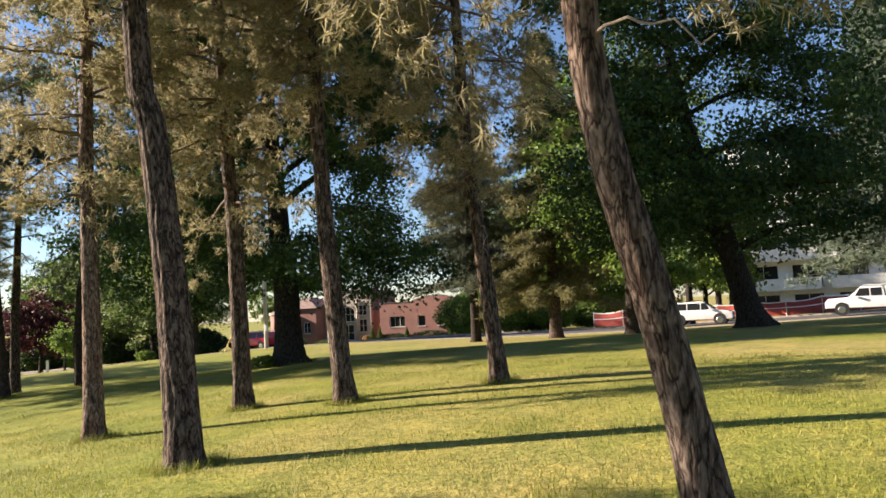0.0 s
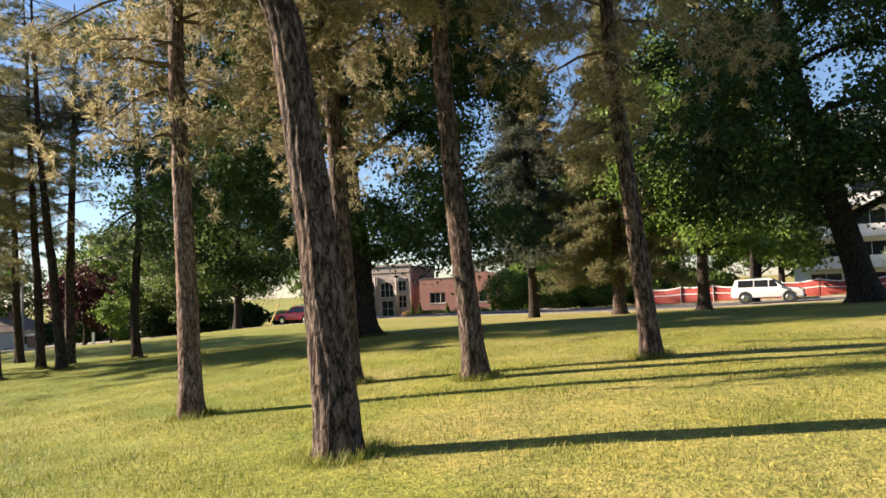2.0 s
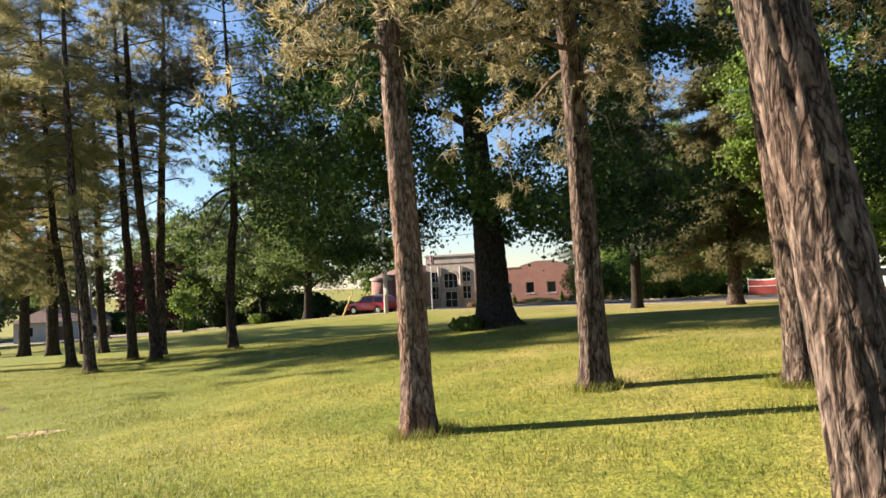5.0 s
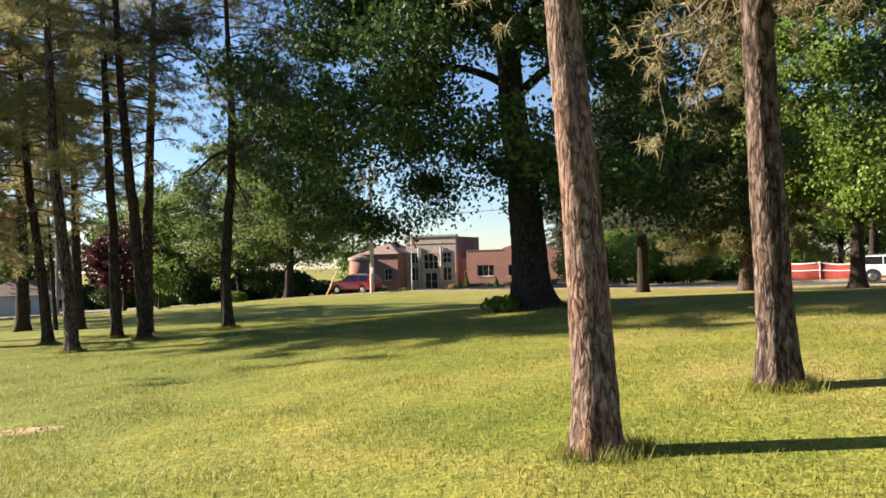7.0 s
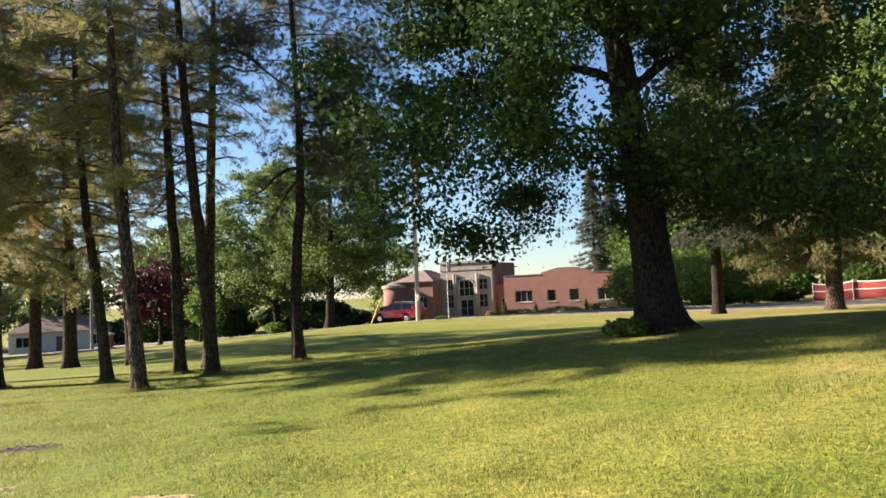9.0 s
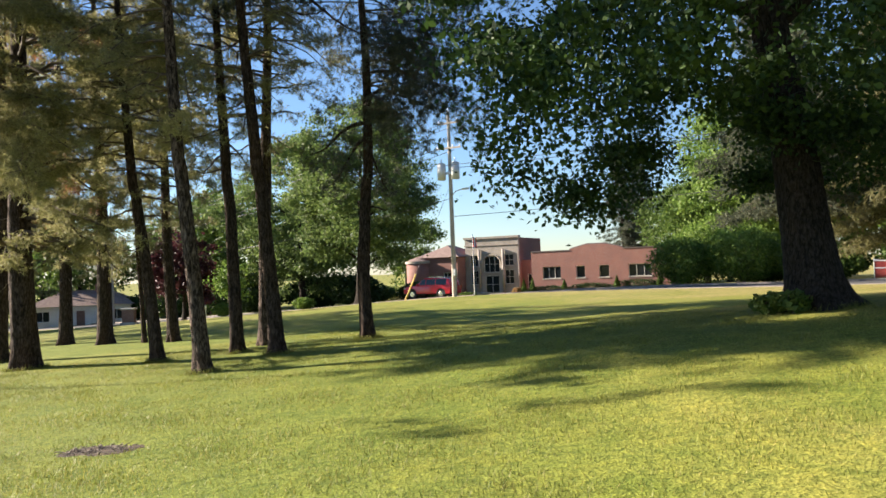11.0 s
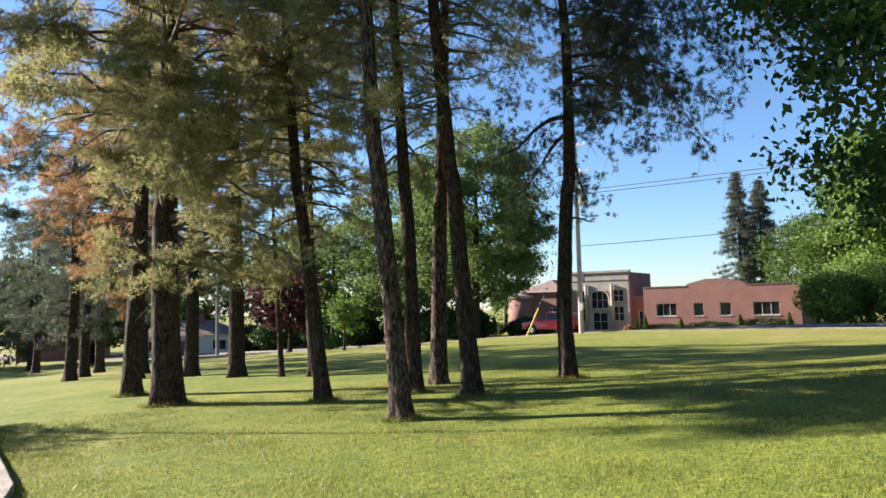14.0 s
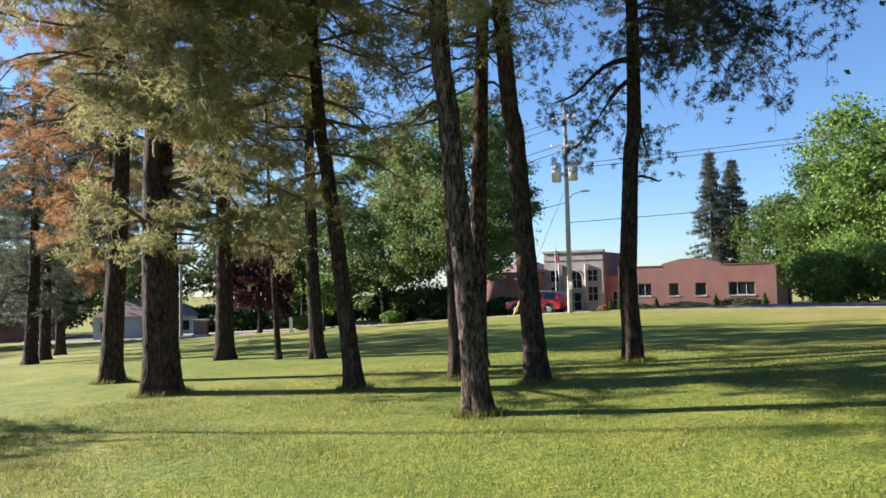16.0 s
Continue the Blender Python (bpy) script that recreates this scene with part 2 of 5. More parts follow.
RUBBER = gloss("tyre_rubber", (0.025, 0.025, 0.026), 0.85)
CHROME = gloss("chrome", (0.7, 0.7, 0.7), 0.2, 1.0)
LAMP_RED = gloss("tail_lamp", (0.4, 0.02, 0.02), 0.2)
LAMP_CLEAR = gloss("head_lamp", (0.75, 0.75, 0.72), 0.12)
FENCE_RED = plain("orange_mesh", (0.29, 0.042, 0.034), (0.39, 0.06, 0.046), 5.0, 0.7)
FLAG_RED = plain("flag_red", (0.6, 0.04, 0.05), (0.66, 0.06, 0.07), 3.0, 0.7)
YELLOW = gloss("yellow_guard", (0.62, 0.42, 0.06), 0.5)


# ---- mesh helpers ----
def mesh_of(name, verts, faces, material, smooth=False):
    me = bpy.data.meshes.new(name)
    verts, faces = np.asarray(verts, dtype=np.float32), np.asarray(faces, dtype=np.int32)
    k = faces.shape[1]
    me.vertices.add(len(verts))
    me.vertices.foreach_set("co", verts.ravel())
    me.loops.add(faces.size)
    me.loops.foreach_set("vertex_index", faces.ravel())
    me.polygons.add(len(faces))
    me.polygons.foreach_set("loop_start", np.arange(0, faces.size, k, dtype=np.int32))
    if smooth:
        me.polygons.foreach_set("use_smooth", np.ones(len(faces), dtype=bool))
    me.update(calc_edges=True)
    me.materials.append(material)
    return me


def put(name, me, parent=None, label="", m=None):
    ob = new(name, me)
    if parent:
        ob.parent = parent
    if m is not None:
        ob.matrix_basis = m
    return tagged(ob, label=label)


def part(name, bm, material, parent, label="", smooth=False, m=None):
    me = bpy.data.meshes.new(name)
    bm.to_mesh(me)
    bm.free()
    if smooth:
        me.polygons.foreach_set("use_smooth", np.ones(len(me.polygons), dtype=bool))
    me.materials.append(material)
    return put(name, me, parent, label, m)


def thing(name, x, y, z, label, category, turn=0.0, group="", kind=""):
    ob = new(name)
    ob.matrix_basis = pose(x, y, z, 0, 0, turn)
    return tagged(ob, label, category, group, kind)


def box(bm, x0, x1, y0, y1, z0, z1, bevel=0.0):
    r = bmesh.ops.create_cube(bm, size=1.0, matrix=Matrix.Translation(((x0 + x1) / 2, (y0 + y1) / 2, (z0 + z1) / 2)) @ Matrix.Diagonal((x1 - x0, y1 - y0, z1 - z0, 1)))
    if bevel:
        edges = list({e for v in r["verts"] for e in v.link_edges})
        bmesh.ops.bevel(bm, geom=edges, offset=bevel, segments=2, affect="EDGES", profile=0.6)
    return bm


def boxed(name, dims, material, parent, label="", bevel=0.0):
    return part(name, box(bmesh.new(), *dims, bevel), material, parent, label)


def rod(bm, p, q, r1, r2=None, segs=10):
    p, q = Vector(p), Vector(q)
    d = q - p
    bmesh.ops.create_cone(bm, cap_ends=True, segments=segs, radius1=r1, radius2=r1 if r2 is None else r2, depth=d.length,
                          matrix=Matrix.Translation((p + q) / 2) @ d.to_track_quat("Z", "Y").to_matrix().to_4x4())
    return bm


def tube(points, radii, segs):
    """Vertices and quads of a tube along points."""
    pts, radii = np.asarray(points, float), np.asarray(radii, float)
    tan = np.gradient(pts, axis=0)
    tan /= np.linalg.norm(tan, axis=1)[:, None] + 1e-9
    ref = np.where(np.abs(tan[:, 2:3]) > 0.8, np.array([[1.0, 0, 0]]), np.array([[0, 0, 1.0]]))
    u = np.cross(tan, ref)
    u /= np.linalg.norm(u, axis=1)[:, None] + 1e-9
    v = np.cross(tan, u)
    th = np.linspace(0, 2 * np.pi, segs, endpoint=False)
    rad = radii[:, None] if radii.ndim == 1 else radii
    ring = pts[:, None] + rad[..., None] * (np.cos(th)[None, :, None] * u[:, None] + np.sin(th)[None, :, None] * v[:, None])
    n = len(pts)
    i, j = np.meshgrid(np.arange(n - 1), np.arange(segs), indexing="ij")
    jn = (j + 1) % segs
    faces = np.stack([i * segs + j, i * segs + jn, (i + 1) * segs + jn, (i + 1) * segs + j], -1).reshape(-1, 4)
    return ring.reshape(-1, 3), faces


def joined(pieces):
    vs, fs, k = [], [], 0
    for v, f in pieces:
        vs.append(v)
        fs.append(f + k)
        k += len(v)
    return np.concatenate(vs), np.concatenate(fs)


# ---- ground ----
SHAPE = (-0.3468609, 0.039102936, -0.013420527, -0.000453168, -7.1631e-05, 0.000119557, 2.619e-06, 1.689e-06, -3.27e-06, -4.426e-06)
SWELLS = [(1, 12, 8, 0.255), (11, 27, 8, 0.261), (-5, 27, 6, 0.363), (-14, 17, 8, -0.292), (-16, 32, 8, -0.033), (-27, 36, 8, 0.053),
          (-16, 67, 14, 0.41), (10, 55, 12, -0.339), (-4, 112, 18, -0.171), (24, 42, 10, -0.222), (-65, 98, 25, -0.362), (0, 0, 8, -0.149), (-12, 104, 13, -0.9)]


def land(x, y):
    """Height of the ground."""
    x, y = np.asarray(x, float), np.asarray(y, float)
    u, v = 80 * np.tanh(x / 80), 90 * np.tanh(y / 90)
    z = sum(c * q for c, q in zip(SHAPE, (1, u, v, u * u, u * v, v * v, u ** 3, u * u * v, u * v * v, v ** 3)))
    for cx, cy, s, k in SWELLS:
        z = z + k * np.exp(-((x - cx) ** 2 + (y - cy) ** 2) / (2 * s * s))
    return z


def ground_z(x, y):
    return float(land(x, y))


def spread(lo, hi, step, far):
    k = np.geomspace(step, far, 26)
    return np.concatenate([(lo - np.cumsum(k))[::-1], np.arange(lo, hi + step / 2, step), hi + np.cumsum(k)])


gx, gy = spread(-90, 55, 0.8, 260), spread(-14, 135, 0.8, 260)
X, Y = np.meshgrid(gx, gy, indexing="ij")
rough = 0.006 * np.sin(2.1 * X + 1.3 * Y) * np.sin(1.7 * Y - 0.6 * X) + 0.004 * np.sin(4.3 * X) * np.sin(3.9 * Y)
near = (np.abs(X) < 95) & (Y > -20) & (Y < 140)
V = np.stack([X, Y, land(X, Y) + np.where(near, rough, 0)], -1).reshape(-1, 3)
I, J = np.meshgrid(np.arange(len(gx) - 1), np.arange(len(gy) - 1), indexing="ij")
w = len(gy)
F = np.stack([I * w + J, (I + 1) * w + J, (I + 1) * w + J + 1, I * w + J + 1], -1).reshape(-1, 4)
tagged(put("ground", mesh_of("ground", V, F, LAWN, True)), "sunlit mown park lawn with dry yellow patches", "lawn", kind="structure")


def ribbon(name, line, left, right, lift, material, label, category):
    """A flat strip on the ground along a line, with thickness."""
    line = np.asarray(line, float)
    d = np.gradient(line, axis=0)
    d /= np.linalg.norm(d, axis=1)[:, None]
    nrm = np.stack([-d[:, 1], d[:, 0]], -1)
    offs = np.linspace(-right, left, 7)
    P = line[:, None] + nrm[:, None] * offs[None, :, None]
    z = land(P[..., 0], P[..., 1]) + lift
    k, c = P.shape[:2]
    top = np.concatenate([P, z[..., None]], -1)
    low = top - (0, 0, 0.4)
    v = np.concatenate([top.reshape(-1, 3), low.reshape(-1, 3)])
    i, j = np.meshgrid(np.arange(k - 1), np.arange(c - 1), indexing="ij")
    f = np.stack([i * c + j, (i + 1) * c + j, (i + 1) * c + j + 1, i * c + j + 1], -1).reshape(-1, 4)
    n0 = k * c
    i = np.arange(k - 1)
    s1 = np.stack([i * c, i * c + n0, (i + 1) * c + n0, (i + 1) * c], -1)
    e = c - 1
    s2 = np.stack([i * c + e, (i + 1) * c + e, (i + 1) * c + e + n0, i * c + e + n0], -1)
    return tagged(put(name, mesh_of(name, v, np.concatenate([f, s1, s2]), material)), label, category, kind="structure")


def street(x):
    return 66.5 - 0.5 * x


sx = np.arange(-240, 161, 1.0)
road_line = np.stack([sx, street(sx)], -1)
ribbon("road", road_line, 3.8, 3.8, 0.02, ASPHALT, "grey asphalt street beyond the lawn", "road")
for k, off, up in ((1, 4.0, 0.14), (2, -4.0, 0.05)):
    nx, ny = 0.447 * off, 0.894 * off
    ribbon("kerb_%d" % k, np.stack([sx + nx, street(sx) + ny], -1), 0.16, 0.16, up, KERB_STONE, "worn concrete kerb along the street", "kerb")

# drive by the pines, with its kerb
s = np.linspace(0, 1, 60)
curve_x = np.where(s < 0.78, -62.2 + s / 0.78 * 41.0, -21.2 + 2.2 * np.sin((s - 0.78) / 0.22 * 1.9))
curve_y = np.where(s < 0.78, 63.3 - s / 0.78 * 40.6, 22.7 - 6.0 * (s - 0.78) / 0.22)
drive = np.stack([curve_x, curve_y], -1)
ribbon("driveway", drive, 0.0, 5.0, 0.03, ASPHALT, "worn grey asphalt drive at the lawn's edge", "driveway")
ribbon("kerb_3", drive, 0.15, 0.0, 0.1, KERB_STONE, "rounded worn stone kerb of the drive", "kerb")


# ---- trees ----
def unit(v):
    return v / (np.linalg.norm(v, axis=-1, keepdims=True) + 1e-9)


def trunk_mesh(rng, x, y, lean, height, r, flare=1.45, segs=22, rough_bark=0.05, top=0.12, away=0.0, furrow=0.0):
    """lean: (height, dx) along the stem. Returns the mesh arrays and the line."""
    hs = np.concatenate([np.arange(-0.25, min(4.5, height), 0.07), np.arange(min(4.5, height), height, 0.35), [height]])
    lh = [0.0] + [q[0] for q in lean]
    lx = [0.0] + [q[1] for q in lean]
    last = (lx[-1] - lx[-2]) / max(0.5, lh[-1] - lh[-2]) if len(lh) > 1 else 0.0
    dx = np.where(hs > lh[-1], lx[-1] + last * 0.4 * (hs - lh[-1]), np.interp(hs, lh, lx))
    dx = np.convolve(np.pad(dx, 6, mode="edge"), np.ones(13) / 13, "valid")
    dy = 0.08 * np.sin(hs * 0.35 + rng.uniform(0, 6)) - 0.08 * np.sin(rng.uniform(0, 6))
    line = np.stack([x + dx, y + dy * np.clip(hs / 3, 0, 1) + away * np.clip(hs, 0, 7), ground_z(x, y) + hs], -1)
    rad = r * (top + (1 - top) * (1 - np.clip(hs, 0, height) / height) ** 0.8)
    rad = rad * (1 + (flare - 1) * np.exp(-np.clip(hs, 0, None) / 0.32))
    th = np.linspace(0, 2 * np.pi, segs, endpoint=False)
    ph = rng.uniform(0, 6, 6)
    H, T = np.meshgrid(hs, th, indexing="ij")
    lump = 0.45 * np.sin(5 * T + ph[0] + 0.8 * np.sin(1.3 * H + ph[1])) + 0.35 * np.sin(9 * T + ph[2] + 1.5 * np.sin(2.3 * H + ph[3])) + 0.4 * np.sin(7 * H + 3 * T + ph[4]) * np.sin(11 * H - 4 * T + ph[5])
    R = rad[:, None] * (1 + rough_bark * lump)
    if furrow:
        groove = np.abs(np.sin(7 * T + ph[3] + 0.9 * np.sin(2.1 * H + ph[0]) + 0.5 * np.sin(5.3 * H + 2 * T + ph[2])))
        crack = np.abs(np.sin(4.5 * H + 5 * T + ph[4] + np.sin(3 * T + ph[5])))
        R = R * (1 - furrow * (1 - groove ** 0.45) - 0.4 * furrow * (1 - crack ** 0.3))
    root = np.exp(-np.clip(H, 0, None) / 0.25) * 0.16 * np.sin(5 * T + ph[1]) * rad[:, None]
    return *tube(line, R + root, segs), line, rad


def tufts(rng, at, out, count, length, width):
    """Bunches of thin needles at the places given."""
    n = len(at)
    d = unit(rng.normal(size=(n, count, 3)) + out[:, None] * 0.9 + np.array([0, 0, 0.15]))
    side = unit(np.cross(d, rng.normal(size=(n, count, 3))))
    ln = length * rng.uniform(0.6, 1.25, (n, count, 1))
    root = at[:, None] + d * ln * 0.05
    v = np.stack([root - side * width, root + side * width, root + d * ln], 2).reshape(-1, 3)
    return v, np.arange(len(v)).reshape(-1, 3)


def blades(rng, at, size, up=0.0):
    """Leaves as folded diamonds turned every way."""
    n = len(at)
    a = unit(rng.normal(size=(n, 3)) + np.array([0, 0, -up]))
    b = unit(np.cross(a, rng.normal(size=(n, 3))))
    c = np.cross(a, b)
    s = size * rng.uniform(0.6, 1.3, (n, 1))
    v = np.stack([at - a * s, at + b * s * 0.62 + c * s * 0.15, at + a * s, at - b * s * 0.62 + c * s * 0.15], 1).reshape(-1, 3)
    return v, np.arange(len(v)).reshape(-1, 4)


def pine(x, y, r, lean, height, crown_base, reach, needles, label, seed, boughs=46, density=1.0, group="pines in the park",
         bark=PINE_BARK, droop=0.35, low_side=None, length=0.13, loose=0.11, spray=0, needles_each=7, flat=0.75, limbs=(), name="pine_tree", away=0.0, low=0.45, furrow=0.08, flare=1.3):
    rng = np.random.default_rng(seed)
    z0 = ground_z(x, y)
    ob = thing(name, x, y, z0, label, "tree", group=group)
    v, f, line, rad = trunk_mesh(rng, x, y, lean, height, r * (1 + 0.5 * furrow), flare, away=away, furrow=furrow, segs=64 if furrow > 0.1 else 28)
    off = np.array([x, y, z0])
    put("trunk", mesh_of("trunk", v - off, f, bark, True), ob)
    spots, outs = [], []
    for h, az, L, rise, leafed in limbs:
        k = min(np.searchsorted(line[:, 2] - z0, h), len(line) - 1)
        t = np.linspace(0, 1, 9)[:, None]
        pts = line[k] + np.array([math.cos(az), math.sin(az), 0]) * L * t + np.array([0, 0, 1.0]) * L * (rise * t + 0.1 * np.sin(5.5 * t)) + np.cumsum(rng.normal(size=(9, 3)) * 0.03, axis=0) * t
        v, f = tube(pts, np.linspace(min(0.075, 0.02 + 0.03 * L), 0.014, 9), 6)
        put("limb", mesh_of("limb", v - off, f, bark, True), ob, "sparsely leafed limb" if leafed else "bare dark limb")
        if leafed:
            at = pts[3:].repeat(16, 0) + rng.normal(size=(96, 3)) * np.array([0.28, 0.28, 0.22]) - np.array([0, 0, 0.15])
            spots.append((at[:, None] + rng.normal(size=(96, 5, 3)) * 0.035).reshape(-1, 3))
            outs.append(np.repeat(np.array([[math.cos(az), math.sin(az), -0.5]]), 480, 0))
    for i in range(boughs):
        pieces = []
        q = (i + rng.uniform(0, 1)) / boughs
        h = crown_base + (height - 0.3 - crown_base) * q
        k = np.searchsorted(line[:, 2] - z0, h)
        k = min(k, len(line) - 1)
        az = rng.uniform(0, 2 * np.pi)
        if low_side is not None and q < low:
            az = low_side + rng.normal() * 0.7
        L = reach * (0.35 + 0.65 * math.sin(math.pi * min(1, 0.25 + 0.75 * (1 - q)))) * rng.uniform(0.6, 1.15)
        d = np.array([math.cos(az), math.sin(az), 0])
        t = np.linspace(0, 1, 7)[:, None]
        rise = rng.uniform(-0.05, 0.35)
        bend = np.cumsum(rng.normal(size=(7, 3)) * 0.07 * L, axis=0) * t
        pts = line[k] + d * L * t + np.array([0, 0, 1.0]) * L * (rise * t - droop * t ** 2) + bend
        pieces.append(tube(pts, np.linspace(max(0.012, 0.2 * rad[k] + 0.012), 0.007, 7), 5))
        subs = max(3, int(3.4 * L))
        for _ in range(subs):
            u = rng.uniform(0.38, 1.0)
            p = np.array([np.interp(u, t[:, 0], pts[:, c]) for c in range(3)])
            sd = unit(d * rng.uniform(0.1, 1) + rng.normal(size=3) * np.array([0.8, 0.8, 0.35]) - np.array([0, 0, 0.25]))
            sl = rng.uniform(0.3, 0.75) * (0.5 + 0.14 * L)
            e = p + sd * sl
            pieces.append(tube(np.stack([p, p + sd * sl * 0.5 + rng.normal(size=3) * 0.04, e]), [0.008, 0.006, 0.003], 3))
            n = max(4, int(density * 24 * sl / 0.5))
            w_ = rng.uniform(0.3, 1.1, (n, 1))
            spots.append(p + sd * sl * w_ + rng.normal(size=(n, 3)) * np.array([loose, loose, flat * loose]))
            outs.append(np.repeat(sd[None], n, 0))
        for _ in range(int(spray * L)):
            u = rng.uniform(0.3, 1.0)
            p = np.array([np.interp(u, t[:, 0], pts[:, c]) for c in range(3)])
            sd = unit(d * rng.uniform(-0.2, 0.9) + rng.normal(size=3) * np.array([0.7, 0.7, 0.3]) - np.array([0, 0, 0.75]))
            sl = rng.uniform(0.5, 1.25)
            w_ = np.linspace(0, 1, 5)[:, None]
            hang = p + sd * sl * w_ - np.array([0, 0, 0.25]) * sl * w_ ** 2 + np.cumsum(rng.normal(size=(5, 3)) * 0.05, axis=0) * w_
            pieces.append(tube(hang, np.linspace(0.009, 0.003, 5), 3))
            for _ in range(7):
                g = np.array([np.interp(rng.uniform(0.25, 1.0), w_[:, 0], hang[:, c]) for c in range(3)]) + rng.normal(size=3) * 0.13
                spots.append(g + rng.normal(size=(6, 3)) * 0.035)
                outs.append(np.repeat(sd[None], 6, 0))
        v, f = joined(pieces)
        put("branch", mesh_of("branch", v - off, f, TWIG, True), ob)
    for _ in range(4):
        k = min(np.searchsorted(line[:, 2] - z0, rng.uniform(crown_base - 0.9, crown_base + 1.5)), len(line) - 1)
        az = rng.uniform(0, 2 * np.pi)
        t = np.linspace(0, 1, 10)[:, None]
        L = rng.uniform(0.4, 0.95)
        kink = np.cumsum(rng.normal(size=(10, 3)) * 0.05, axis=0)
        pts = line[k] + np.array([math.cos(az), math.sin(az), 0.1]) * L * t - np.array([0, 0, 1.0]) * L * 0.8 * t ** 2.2 + kink * t
        v, f = tube(pts, np.linspace(0.014, 0.004, 10), 5)
        put("dead_branch", mesh_of("dead_branch", v - off, f, DEADWOOD, True), ob, "bare pale dead branch")
    v, f = tufts(rng, np.concatenate(spots), np.concatenate(outs), needles_each, length, 0.008 * length / 0.13)
    put("crown", mesh_of("crown", v - off, f, needles), ob)
    return ob


def broadleaf(x, y, r, lean, height, crown_base, reach, leaf, leaves, size, label, seed, bark=DARK_BARK, name="maple_tree", limbs=14,
              clumps=220, clump=0.75, group="", flare=1.6, flat=1.0, skirt=0.35, fork=None, hang=0.0, whole=True, away=0.0):
    rng = np.random.default_rng(seed)
    z0 = ground_z(x, y)
    off = np.array([x, y, z0])
    ob = thing(name, x, y, z0, label, "tree", group=group)
    v, f, line, rad = trunk_mesh(rng, x, y, lean, height * 0.78, r, flare, 20, 0.06, 0.15, away)
    put("trunk", mesh_of("trunk", v - off, f, bark, True), ob)
    pieces, centres, boughs = [], [], []
    mid = (crown_base + height) / 2
    for i in range(limbs):
        q = (i + 0.5) / limbs
        h = (fork or crown_base * 0.8) + (height * 0.74 - (fork or crown_base * 0.8)) * q
        k = min(np.searchsorted(line[:, 2] - z0, h), len(line) - 1)
        az = i * 2.4 + rng.uniform(-0.4, 0.4)
        d = np.array([math.cos(az), math.sin(az), 0])
        L = reach * rng.uniform(0.75, 1.0) * math.sqrt(max(0.15, 1 - ((h + 1.5 - mid) / (height - crown_base) * 1.5) ** 2))
        t = np.linspace(0, 1, 8)[:, None]
        bend = np.cumsum(rng.normal(size=(8, 3)) * 0.05 * L, axis=0) * t
        pts = line[k] + d * L * t + np.array([0, 0, 1.0]) * L * (0.75 * t * (1 - q * 0.3) - 0.55 * t ** 2) + bend
        pieces.append(tube(pts, np.linspace(max(0.03, rad[k] * 0.42), 0.015, 8), 6))
        for _ in range(5):
            u = rng.uniform(0.35, 1.0)
            p = np.array([np.interp(u, t[:, 0], pts[:, c]) for c in range(3)])
            e = p + (unit(rng.normal(size=3) + d * 0.8)) * L * rng.uniform(0.15, 0.4)
            pieces.append(tube(np.stack([p, (p + e) / 2 + rng.normal(size=3) * 0.1, e]), [0.03, 0.02, 0.008], 4))
            centres.append(e)
        centres.extend(pts[3:])
        boughs.append(pieces)
        pieces = []
    if whole:
        boughs = [sum(boughs, [])]
    for pieces in boughs:
        v, f = joined(pieces)
        tagged(put("branchwork" if whole else "limb", mesh_of("limb", v - off, f, bark, True), ob), kind="stuff" if whole else "")
    # clumps in an uneven egg round the limbs
    g = unit(rng.normal(size=(clumps, 3)))
    rr = rng.uniform(0.35, 1.0, (clumps, 1)) ** 0.6
    lump = 1 + 0.22 * np.sin(3 * np.arctan2(g[:, 1], g[:, 0]) + seed)[:, None] * (1 - np.abs(g[:, 2:3]))
    half = (height - crown_base) / 2
    under = g[:, 2] < 0
    gz = np.where(under, -np.abs(g[:, 2]) ** 0.4, g[:, 2]) if hang else g[:, 2]
    shell = line[len(line) // 2] * [1, 1, 0] + np.array([0, 0, z0 + mid]) + np.stack([g[:, 0], g[:, 1], gz], -1) * np.where(under[:, None] & (hang > 0), np.array([1, 1, 0]) * rr + np.array([0, 0, 1]) * rr ** 0.3, rr) * np.concatenate([lump, lump, np.ones_like(lump)], 1) * np.array([reach, reach, half * flat])
    out = np.linalg.norm(g[:, :2] * rr, axis=1)
    shell[:, 2] -= hang * out ** 2 * (g[:, 2] < 0.3) * rng.uniform(-0.9, 2.4, clumps)
    low = shell[:, 2] < z0 + crown_base + half * skirt
    keep = ~low | (rng.uniform(size=clumps) < 0.45) | (out > 0.62)
    cs = np.concatenate([shell[keep], np.array(centres)])
    pick = rng.integers(0, len(cs), leaves)
    sp = 0.8 * clump * rng.uniform(0.5, 1.2, (len(cs), 1))[pick]
    at = cs[pick] + rng.normal(size=(leaves, 3)) * sp * np.array([1, 1, 0.6])
    v, f = blades(rng, at, size)
    put("crown", mesh_of("crown", v - off, f, leaf), ob)
    return ob


